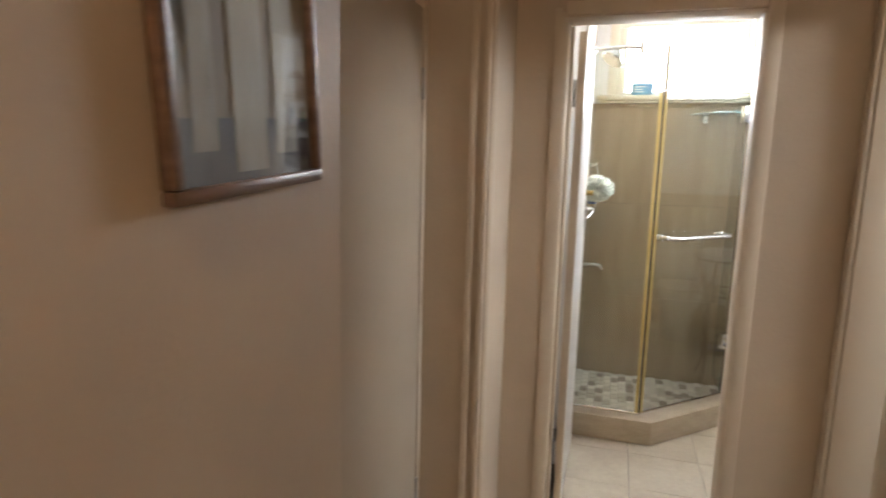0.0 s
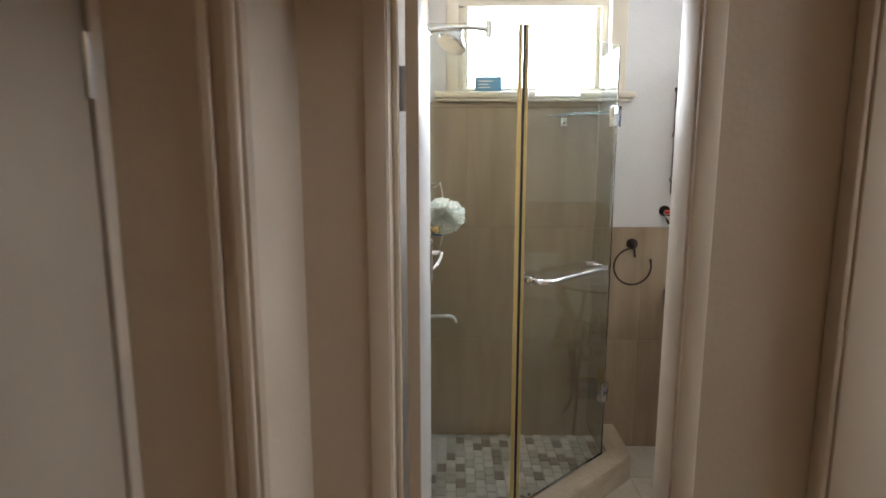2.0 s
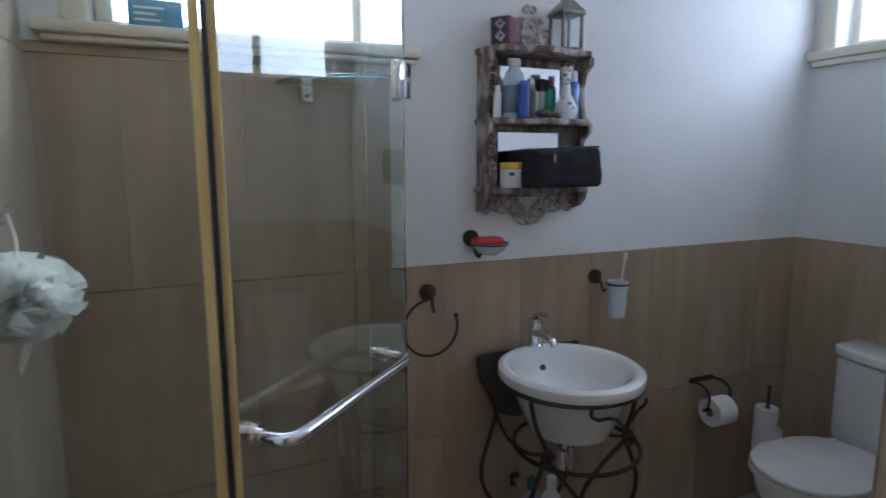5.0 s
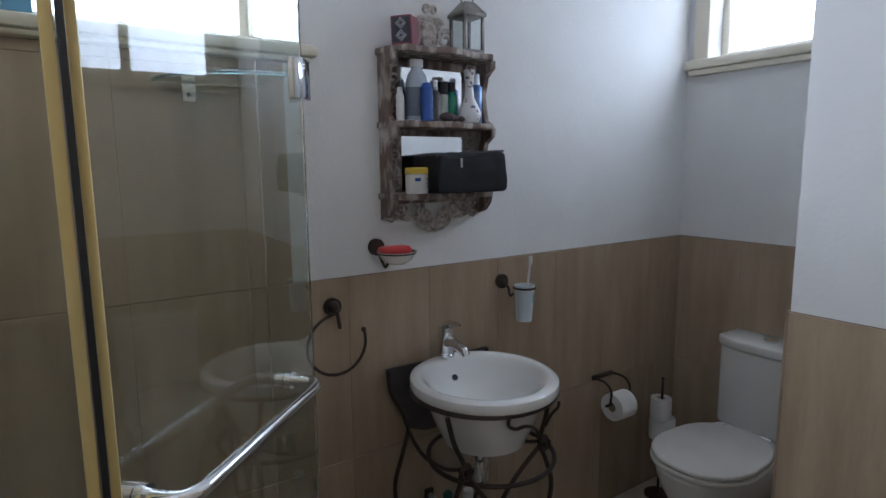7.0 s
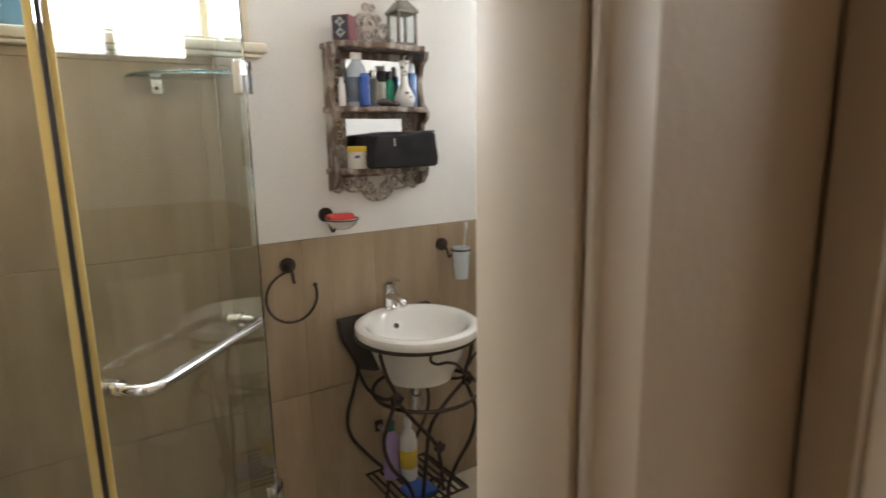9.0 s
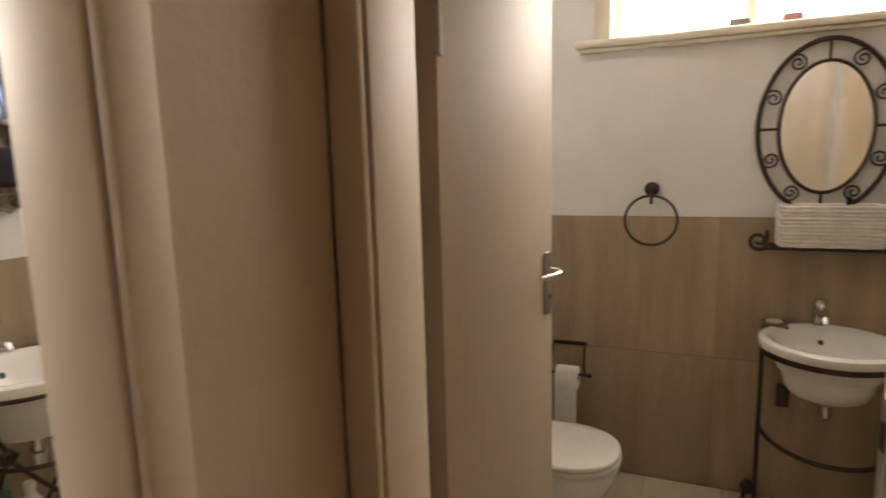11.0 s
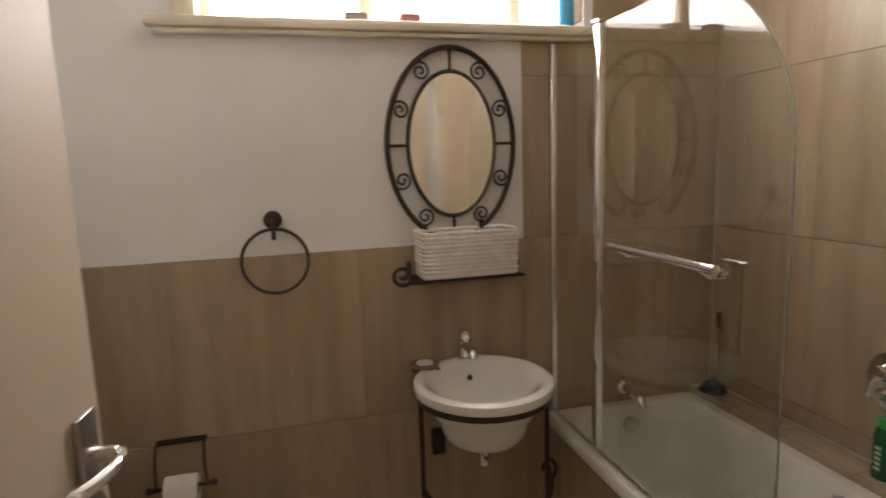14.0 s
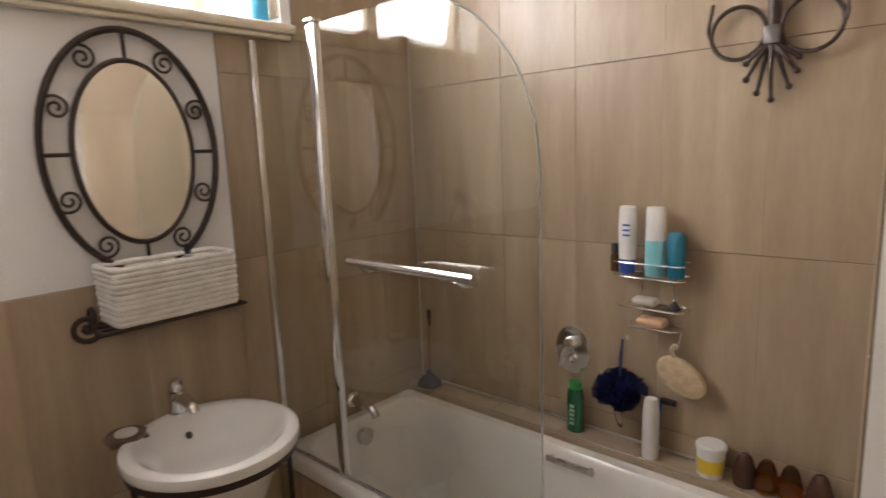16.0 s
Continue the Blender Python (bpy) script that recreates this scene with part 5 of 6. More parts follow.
# bath screen
sc = thing("bath_screen", "hinged glass bath screen with curved top edge", "bath screen")
SY = -3.075
part("wall_channel", box(3.385, 3.411, SY - 0.012, SY + 0.012, 0.533, 1.935, 0.003), M_CHROME, sc)
part("hinge_post", box(3.046, 3.081, SY - 0.014, SY + 0.014, 0.533, 1.932, 0.005), M_CHROME, sc)
part("post_cap", box(3.046, 3.086, SY - 0.018, SY + 0.018, 1.932, 1.944, 0.003), M_CHROME, sc)
part("side_pane", box(3.080, 3.386, SY - 0.003, SY + 0.003, 0.545, 1.93), M_SCREEN, sc, "", False).visible_shadow = False
R = 0.40
prof = [(2.318, 0.545), (3.054, 0.545), (3.054, 1.93), (2.318 + R, 1.93)] + [(2.318 + R - R * math.sin(radians(a)), 1.53 + R * math.cos(radians(a))) for a in range(6, 91, 6)]
bm = prism(prof, -0.003, 0.003)
bm = moved(bm, Matrix(((1, 0, 0, 0), (0, 0, -1, SY), (0, 1, 0, 0), (0, 0, 0, 1))))
part("swing_pane", bm, M_SCREEN, sc, "clear pane with a rounded corner", False).visible_shadow = False
part("pane_edge", tube([(x, SY, z) for x, z in prof[3:] + [(2.318, 1.0), (2.318, 0.56)]], 0.0022, 6), glass("green_glass_edge", (0.86, 0.93, 0.89), 0.3), sc)
part("bottom_seal", box(2.32, 3.38, SY - 0.006, SY + 0.006, 0.533, 0.544, 0.002), M_STEEL, sc)
tbz = 1.265
part("towel_bar", tube([(2.47, SY + 0.045, tbz), (2.915, SY + 0.045, tbz)], 0.0125, 16), M_CHROME, sc, "chrome towel bar")
for x in (2.52, 2.865):
    part("bar_bracket", tube([(x, SY + 0.004, tbz - 0.022), (x, SY + 0.02, tbz - 0.022), (x, SY + 0.045, tbz - 0.004)], 0.011, 12), M_CHROME, sc)
    part("bar_bracket", tube([(x, SY - 0.022, tbz - 0.022), (x, SY - 0.004, tbz - 0.022)], 0.013, 14), M_CHROME, sc)

# washbasin on its round stand
B2 = (3.175, -2.708)
b2, tb2, tap2 = basin("washbasin", "white round ceramic washbasin on an iron stand", B2, 0.245, 0.24, 0.795, 0.15, 0.1, (1, 0),
                      [(0.80, -0.045), (0.78, -0.075), (0.72, -0.11), (0.655, -0.115), (0.63, -0.15), (0.60, -0.18), (0.53, -0.20), (0.2, -0.21), (0, -0.21)], 0.68)
part("lever", lathe([(0, 0), (0.02, 0), (0.023, 0.012), (0.020, 0.03), (0.012, 0.036), (0, 0.037)], 18, tb2 + Vector((0, 0, 0.072))), M_CHROME, tap2)
part("waste_pipe", lathe([(0, 0), (0.022, 0), (0.022, 0.055), (0.017, 0.06), (0.017, 0.10), (0, 0.10)], 16, (0.0, 0, -0.305)), M_CHROME, b2, "chrome waste pipe")
w2s = thing("washstand", "round dark iron basin stand on slim legs", "washstand", (B2[0], B2[1], 0))
bm = lathe([(0.224, 0.742), (0.232, 0.742), (0.232, 0.765), (0.224, 0.765), (0.224, 0.742)], 40)
part("top_ring", bm, M_IRON, w2s)
for a in (95, 180 + 85):
    ca, sa = math.cos(radians(a)), math.sin(radians(a))
    pts = [(0.225 * ca, 0.225 * sa, 0.75), (0.225 * ca, 0.225 * sa, 0.06), (0.228 * ca, 0.228 * sa, 0.02), (0.245 * ca, 0.245 * sa, 0.006)]
    part("leg", tube(pts, 0.0085, 8), M_IRON, w2s)
part("lower_band", tube([(0.226 * math.cos(radians(a)), 0.226 * math.sin(radians(a)), 0.448 - 0.042 * math.sin(radians(a - 90))) for a in range(95, 266, 6)], 0.009, 8), M_IRON, w2s)
bm = bmesh.new()
add_tube(bm, [(-0.02 - 0.0 + 0.0 * q[0], -0.235 + q[0] * 0.6, 0.43 + q[1]) for q in scroll(0.05, 0.012, 0.2, 1.2)], 0.007, 8)
part("band_scroll", bm, M_IRON, w2s)
for y in (-0.21, 0.225):
    bm = bmesh.new()
    iron_ball(bm, (0.20, y, 0.055), 0.03)
    add_tube(bm, [(0.20, y, 0.05), (0.16, y + 0.02, 0.035), (0.11, y + 0.03, 0.012)], 0.008, 8)
    part("foot_rose", bm, M_IRON, w2s, "round iron foot")
part("valve_cover", box(0.215, 0.236, 0.085, 0.135, 0.43, 0.53, 0.004), M_IRON, w2s)
cd = thing("candle_dish", "small dark dish with a white disc by the basin", "dish", (3.372, -2.545, 0.80))
part("bracket", box(-0.05, 0.02, -0.05, 0.05, -0.012, -0.002, 0.003), M_FRAME, cd)
part("dish", lathe([(0, 0), (0.047, 0), (0.053, 0.013), (0.046, 0.013), (0.044, 0.008), (0, 0.008)], 22, (-0.02, 0, -0.002)), M_FRAME, cd)
part("disc", lathe([(0, 0.012), (0.03, 0.012), (0.03, 0.018), (0, 0.02)], 22, (-0.02, 0, -0.002)), P_WHITE, cd)

# towel ring
tr2 = thing("towel_ring", "round dark iron towel ring on the wall", "towel ring", (3.412, -2.055, 1.353))
part("wall_rose", moved(lathe([(0, 0), (0.031, 0), (0.031, 0.008), (0.02, 0.018), (0, 0.02)], 22), pose(0, 0, 0, 0, -90, 0)), M_IRON, tr2)
part("hanger", tube(smooth_line([(-0.015, 0, 0), (-0.035, 0, -0.01), (-0.04, 0, -0.035), (-0.032, 0, -0.062)], 5), 0.007, 8), M_IRON, tr2)
part("ring", tube([(-0.04, 0.108 * math.cos(a), -0.135 + 0.108 * math.sin(a)) for a in [2 * math.pi * k / 44 for k in range(44)]], 0.0058, 8, True), M_IRON, tr2)

# oval mirror in its scrolled frame
mr = thing("oval_mirror", "oval wall mirror in a scrolled wrought iron frame", "mirror", (3.402, -2.686, 1.588))


def oval(ry, rz, x=0.0, n=56):
    return [(x, ry * math.cos(2 * math.pi * k / n), rz * math.sin(2 * math.pi * k / n)) for k in range(n)]


part("outer_frame", tube(oval(0.233, 0.334), 0.0095, 8, True), M_IRON, mr)
part("inner_frame", tube(oval(0.159, 0.252), 0.0080, 8, True), M_IRON, mr)
bm = bmesh.new()
add_prism(bm, [(y, z) for _, y, z in oval(0.158, 0.251)], -0.003, 0.003)
part("mirror_glass", moved(bm, Matrix(((0, 0, -1, 0), (1, 0, 0, 0), (0, 1, 0, 0), (0, 0, 0, 1)))), M_MIRROR, mr, "", False)
for a in (0, 90, 180, 270):
    ca, sa = math.cos(radians(a)), math.sin(radians(a))
    part("strut", tube([(0, 0.159 * ca, 0.252 * sa), (0, 0.233 * ca, 0.334 * sa)], 0.0055, 8), M_IRON, mr)
for a in (24, 58):
    for sy in (-1, 1):
        for sz in (-1, 1):
            cy, cz = sy * 0.200 * math.cos(radians(a)), sz * 0.296 * math.sin(radians(a))
            q0 = scroll(0.034, 0.006, 0, 1.6, 24)
            th = math.atan2(sz * math.sin(radians(a)), sy * math.cos(radians(a)))
            bm = bmesh.new()
            pts = []
            for u, v in q0:
                v *= sy * sz
                pts.append((0, cy + u * math.cos(th) - v * math.sin(th), cz + u * math.sin(th) + v * math.cos(th)))
            part("scroll", add_tube(bm, pts, 0.0040, 7), M_IRON, mr)

# iron shelf with a white basket
ish = thing("iron_shelf", "small dark iron wall shelf with scroll ends", "shelf", (3.412, -2.695, 1.125))
for x in (-0.012, -0.055, -0.10, -0.145):
    part("shelf_bar", tube([(x, -0.205, 0), (x, 0.205, 0)], 0.0055, 8), M_IRON, ish)
for y in (-0.20, 0.195):
    bm = tube([(-0.002, y, 0), (-0.148, y, 0)], 0.0055, 8)
    add_tube(bm, [(-0.075 + q[0], y, 0.035 + q[1]) for q in scroll(0.036, 0.008, -1.57, 1.3)], 0.0055, 8)
    part("scroll_end", bm, M_IRON, ish)
part("front_curl", tube([(-0.145, 0.232 + q[0], 0.030 + q[1]) for q in scroll(0.038, 0.008, -2.4, 1.35)], [0.0075] * 12 + [0.0055] * 11, 8), M_IRON, ish, "curled iron scroll")
bk = thing("basket", "white painted woven basket holding toiletries", "basket", (3.330, -2.705, 1.132))
M_WICK = material("white_painted_wicker", (0.80, 0.78, 0.73), 0.7, second=(0.70, 0.67, 0.61), scale=25, bump=0.6, bump_scale=90)
nrow = 11
for k in range(nrow):
    z = 0.008 + k * 0.0146
    g = 0.004 * k / nrow + 0.0015 * (k % 2)
    pts = [(x, y, 0) for x, y in rrect(-0.066 - g, 0.066 + g, -0.165 - g, 0.165 + g, 0.012, 3)]
    dense = []
    for i, p in enumerate(pts):
        q = pts[(i + 1) % len(pts)]
        m = max(1, int((Vector(q) - Vector(p)).length / 0.03))
        dense += [tuple(Vector(p).lerp(Vector(q), j / m)) for j in range(m)]
    part("wicker_strand", tube([(p[0], p[1], z + 0.0007 * math.sin(i * 2.1 + k)) for i, p in enumerate(dense)], 0.0082, 8, True), M_WICK, bk)
part("basket_floor", box(-0.064, 0.064, -0.163, 0.163, 0.002, 0.008), M_WICK, bk)
part("lining", box(-0.058, 0.058, -0.157, 0.157, 0.008, 0.125, 0.004), M_WICK, bk)
bottle("nail_varnish", "tiny clear bottle with black cap in the basket", (3.325, -2.765, 1.258), [(0, 0), (0.013, 0), (0.014, 0.03), (0.008, 0.036), (0, 0.036)], C_CLEAR, [(0, 0.036), (0.009, 0.036), (0.008, 0.065), (0, 0.066)], M_BLACK)
bottle("small_jar", "small pale jar in the basket", (3.325, -2.70, 1.258), [(0, 0), (0.016, 0), (0.018, 0.022), (0.014, 0.03), (0, 0.03)], plastic("pale_jar", (0.6, 0.62, 0.5)), category="jar")
bottle("cotton_tub", "white round tub in the basket", (3.325, -2.645, 1.258), [(0, 0), (0.026, 0), (0.027, 0.02), (0, 0.022)], P_WHITE, category="jar")

# paper holder, toilet
p2 = thing("toilet_roll_holder", "dark iron toilet roll holder with hanging paper", "toilet roll holder", (3.412, -1.70, 0.622))
part("wall_bar", box(-0.012, 0, -0.085, 0.075, -0.009, 0.009, 0.003), M_IRON, p2)
for y in (-0.08, 0.07):
    part("arm", tube(smooth_line([(-0.01, y, 0), (-0.05, y, -0.005), (-0.075, y * 1.02, -0.06), (-0.075, y * 1.05, -0.125)], 5), 0.005, 8), M_IRON, p2)
bm = tube([(-0.075, -0.105, -0.13), (-0.075, 0.095, -0.13)], 0.007, 8)
for y in (-0.105, 0.095):
    iron_ball(bm, (-0.075, y, -0.13), 0.012)
part("spindle", bm, M_IRON, p2)
paper_roll(p2, (-0.075, -0.005, -0.145), "y", 0.052, 0.10)
part("paper_tail", box(-0.1285, -0.1265, -0.055, 0.045, -0.44, -0.14), M_PAPER, p2, "hanging sheets of paper", False)
toilet("toilet", "white close-coupled toilet behind the open door", (2.76, -1.312, 0), 0, False).scale = (1, 1.04, 1)

# things on the window sill
for y, c, w in ((-2.37, (0.30, 0.26, 0.24), 0.075), (-2.555, (0.42, 0.20, 0.20), 0.07)):
    fm = thing("pumice", "small rounded pumice block on the sill", "pumice", (3.425, y, W3[2] - 0.002), 0, "pumice blocks on the sill")
    part("block", box(-0.025, 0.025, -w / 2, w / 2, 0, 0.03, 0.008, 3), material("pumice_stone", c, 0.9, scale=40, bump=0.6, bump_scale=150), fm)
tb_ = bottle("shampoo_bottle", "turquoise shampoo bottle on the sill", (3.47, -3.165, W3[2] - 0.002), [(0, 0), (0.03, 0), (0.032, 0.01), (0.032, 0.13), (0.02, 0.16), (0, 0.16)], plastic("turquoise", (0.03, 0.30, 0.48), 0.3), [(0, 0.16), (0.015, 0.16), (0.015, 0.19), (0, 0.19)], P_BLUE, sx=0.6)

# mixer on the bath wall
mx = thing("bath_mixer", "round chrome bath mixer on the tiles", "mixer", (2.65, -3.812, 0.835))
rotw = pose(0, 0, 0, -90, 0, 0)
part("wall_plate", moved(lathe([(0, 0), (0.055, 0), (0.053, 0.006), (0.03, 0.012), (0, 0.012)], 30), Matrix.Diagonal((1.3, 1, 1.65, 1)) @ rotw), M_CHROME, mx)
part("knob", moved(lathe([(0, 0.01), (0.024, 0.01), (0.026, 0.035), (0.022, 0.055), (0, 0.06)], 24), Matrix.Translation((0, 0, 0.03)) @ rotw), M_CHROME, mx)
part("lever", tube([(0, 0.05, 0.03), (0.015, 0.058, 0.0), (0.02, 0.06, -0.045)], [0.01, 0.008, 0.007], 10), M_CHROME, mx)
part("diverter", moved(lathe([(0, 0.01), (0.017, 0.01), (0.019, 0.03), (0.012, 0.04), (0, 0.042)], 20), Matrix.Translation((0.0, 0, -0.035)) @ rotw), M_CHROME, mx)

# wire caddy with its bottles
cw = thing("wire_caddy", "chrome wire shower caddy hanging on the tiles", "caddy", (2.345, -3.812, 1.15))
WIRE = 0.0022
for z, x0, x1, d in ((0.0, -0.115, 0.115, 0.10), (0.045, -0.115, 0.115, 0.10), (-0.10, -0.11, 0.11, 0.085), (-0.165, -0.09, 0.09, 0.075)):
    part("wire_hoop", tube([(x, y, z) for x, y in rrect(x0, x1, 0.004, d, 0.03, 5)], WIRE, 6, True), M_CHROME, cw)
for x in (-0.08, -0.04, 0, 0.04, 0.08):
    part("wire", tube([(x, 0.004, 0), (x, 0.10, 0)], WIRE, 6), M_CHROME, cw)
    part("wire", tube([(x, 0.005, -0.10), (x, 0.084, -0.10)], WIRE, 6), M_CHROME, cw)
for x in (-0.05, 0.05):
    part("wire", tube([(x, 0.004, 0.045), (x, 0.004, -0.165)], WIRE, 6), M_CHROME, cw)
    part("wire", tube([(x, 0.005, -0.165), (x, 0.074, -0.165)], WIRE, 6), M_CHROME, cw)
    part("hook", tube(smooth_line([(x * 1.6, 0.01, -0.165), (x * 1.6, 0.03, -0.21), (x * 1.6, 0.045, -0.225), (x * 1.6, 0.05, -0.205)], 4), WIRE, 6), M_CHROME, cw)
CZ = 1.1535
flat = lambda r, h: [(0, 0), (r * 0.9, 0), (r, 0.008), (r * 1.03, h * 0.55), (r * 0.9, h * 0.85), (r * 0.62, h), (0, h)]
bottle("conditioner_bottle", "white bottle with deep blue cap standing upside down", (2.425, -3.755, CZ), [(0, 0.045), (0.026, 0.045), (0.028, 0.06), (0.030, 0.15), (0.026, 0.21), (0.018, 0.215), (0, 0.215)], P_WHITE,
       [(0, 0), (0.023, 0), (0.025, 0.01), (0.026, 0.045), (0, 0.045)], P_BLUE, sy=0.65)
e1 = bpy.data.objects["conditioner_bottle"]
for k in range(3):
    part("print_bar", box(-0.015, 0.008, 0.0185, 0.0205, 0.12 + k * 0.016, 0.126 + k * 0.016), P_BLUE, e1)
bottle("body_wash_bottle", "white and aqua body wash bottle", (2.335, -3.755, CZ), [(0, 0), (0.028, 0), (0.03, 0.008), (0.031, 0.12), (0.030, 0.2), (0.026, 0.214), (0, 0.216)], P_WHITE,
       [(0, -0.0003), (0.0285, -0.0003), (0.0306, 0.008), (0.0316, 0.11), (0.0306, 0.112)], plastic("aqua", (0.20, 0.55, 0.60)), sy=0.7)
bottle("shower_gel_bottle", "teal shower gel bottle", (2.27, -3.752, CZ), [(0, 0), (0.024, 0), (0.027, 0.006), (0.028, 0.125), (0.02, 0.14), (0, 0.142)], plastic("teal", (0.01, 0.16, 0.25), 0.25), sy=0.6)
bottle("small_oil_bottle", "small dark amber bottle with black cap", (2.472, -3.765, CZ), [(0, 0), (0.013, 0), (0.014, 0.05), (0.008, 0.06), (0, 0.06)], plastic("amber_dark", (0.10, 0.05, 0.02), 0.15), [(0, 0.06), (0.012, 0.06), (0.012, 0.09), (0, 0.09)], M_BLACK)
sb = thing("soap_bar", "pale grey soap bar on the wire shelf", "soap", (2.37, -3.765, 1.0525))
part("bar", box(-0.04, 0.035, -0.025, 0.025, 0, 0.026, 0.010, 3), plastic("grey_soap", (0.55, 0.50, 0.44)), sb)
bottle("sink_plug", "small dark plug lying on the wire shelf", (2.275, -3.76, 1.0525), [(0, 0), (0.02, 0), (0.016, 0.012), (0.006, 0.025), (0, 0.025)], M_BLACK, category="plug")
sb2 = thing("soap_bar", "peach oval soap bar on the lower wire shelf", "soap", (2.345, -3.765, 0.9875))
part("bar", box(-0.045, 0.045, -0.028, 0.028, 0, 0.028, 0.013, 3), plastic("peach_soap", (0.72, 0.45, 0.27)), sb2)
scrubber("bath_sponge", "deep blue net bath puff on a stick", (2.445, -3.752, 0.755), 0.080, (0.014, 0.028, 0.13), 130, 8, (0.0, -0.02, 0.17))
part("stick", tube([(0, 0, 0.03), (0, -0.02, 0.17)], 0.005, 8), plastic("dark_blue_stick", (0.04, 0.05, 0.12)), bpy.data.objects["bath_sponge"])
lf = thing("loofah", "flat beige loofah pad hanging from the caddy", "loofah", (2.25, -3.765, 0.84))
bm = prism([(0.082 * math.cos(a), 0.052 * math.sin(a)) for a in [2 * math.pi * k / 24 for k in range(24)]], -0.014, 0.014, 0.009, 3)
part("pad", moved(bm, pose(0, 0, 0, 90, -32, 0)), material("loofah_fibre", (0.60, 0.47, 0.31), 0.9, second=(0.48, 0.36, 0.22), scale=40, bump=0.8, bump_scale=160), lf)
part("strap", tube(smooth_line([(0.02, 0, 0.045), (0.03, 0.004, 0.08), (0.02, 0.0, 0.10)], 4), 0.007, 8), plastic("beige_strap", (0.55, 0.45, 0.33)), lf)
LZ = 0.5535
bottle("green_shampoo", "green translucent shampoo bottle with bright green cap", (2.615, -3.764, LZ), [(0, 0), (0.03, 0), (0.032, 0.01), (0.031, 0.13), (0.026, 0.155), (0, 0.157)], plastic("green_gel", (0.015, 0.12, 0.055), 0.12),
       [(0, 0.157), (0.024, 0.157), (0.023, 0.185), (0, 0.187)], plastic("bright_green", (0.02, 0.34, 0.08)), sy=0.8)
gb = bpy.data.objects["green_shampoo"]
for k in range(5):
    part("print_bar", box(-0.008, 0.008, 0.0248, 0.0268, 0.03 + k * 0.016, 0.04 + k * 0.016), plastic("pale_green_print", (0.35, 0.55, 0.4)), gb)
bottle("toilet_duck", "tall white plastic bottle on the ledge", (2.335, -3.748, LZ), [(0, 0), (0.026, 0), (0.027, 0.01), (0.026, 0.15), (0.022, 0.19), (0.018, 0.20), (0, 0.2)], P_WHITE).name = "cream_cleaner_bottle"
rz_ = thing("razor", "dark razor head leaning behind the bottle", "razor", (2.318, -3.797, LZ))
part("razor_handle", tube([(0.022, 0, 0.0), (0.004, 0.0, 0.178)], 0.005, 8), P_BLUE, rz_)
part("blade_head", box(-0.046, 0.008, -0.008, 0.010, 0.170, 0.190, 0.006), M_BLACK, rz_)
tubx = bottle("salt_tub", "white tub with yellow label on the ledge", (2.152, -3.757, LZ), [(0, 0), (0.036, 0), (0.041, 0.085), (0, 0.085)], P_WHITE, [(0, 0.085), (0.044, 0.085), (0.044, 0.098), (0.04, 0.102), (0, 0.102)], P_WHITE, 28,
              band=[(0.0372, 0.015), (0.0377, 0.015), (0.0402, 0.06), (0.0397, 0.06)], bandmat=P_YEL, category="tub")
for x, c, k in ((2.058, (0.06, 0.025, 0.015), 0), (2.000, (0.42, 0.20, 0.03), 1), (1.940, (0.45, 0.22, 0.03), 1), (1.870, (0.05, 0.02, 0.015), 0)):
    ec = thing("candle_glass", "amber glass tea light holder upside down" if k else "dark brown glass tea light holder upside down", "glass holder", (x, -3.762, LZ), 0, "tea light holders on the ledge")
    part("glass_body", lathe([(0.030, 0), (0.034, 0.02), (0.032, 0.045), (0.020, 0.085), (0.012, 0.095), (0, 0.096), (0, 0.09), (0.017, 0.082), (0.028, 0.043), (0.030, 0.02), (0.027, 0)], 24), glass("amber_glass", (0.85, 0.50, 0.10), 0.05) if k else plastic("brown_glass", (0.07, 0.03, 0.02), 0.12), ec)

# iron wall sconce
ws3 = thing("wall_sconce", "wrought iron wall candle sconce with rings and a tassel", "sconce", (2.048, -3.812, 1.835))
for s in (-1, 1):
    part("iron_ring", tube([(s * 0.086 + 0.068 * math.cos(a), 0.03, 0.005 + 0.068 * math.sin(a)) for a in [2 * math.pi * k / 32 for k in range(32)]], 0.006, 8, True), M_IRON, ws3)
    part("side_spur", tube([(s * 0.152, 0.03, 0.09), (s * 0.162, 0.035, 0.02), (s * 0.157, 0.03, 0.0)], 0.005, 8), M_IRON, ws3)
part("stem", tube([(0, 0.012, 0.25), (0, 0.025, 0.1), (0, 0.03, -0.05)], 0.016, 10), M_IRON, ws3)
part("collar", box(-0.02, 0.02, 0.01, 0.05, -0.035, 0.012, 0.005), material("dull_pewter", (0.20, 0.19, 0.18), 0.45, 0.8, second=(0.13, 0.12, 0.11), scale=30), ws3, "pewter collar")
for k, a in enumerate((-62, -42, -22, -2, 16, 36, 60)):
    L = 0.138 - 0.0011 * abs(a)
    e0 = (L * math.sin(radians(a)), 0.03 + 0.012 * (k % 2), -0.04 - L * math.cos(radians(a)))
    bm = tube([(0.006 * math.sin(radians(a)), 0.03, -0.03), (0.5 * e0[0], e0[1] + 0.01, -0.03 + 0.45 * (e0[2] + 0.03)), e0], [0.008, 0.006, 0.005], 8)
    iron_ball(bm, e0, 0.009)
    part("tassel_bar", bm, M_IRON, ws3)

# ---- wall and floor tiles ----
TILE_MESH = {}


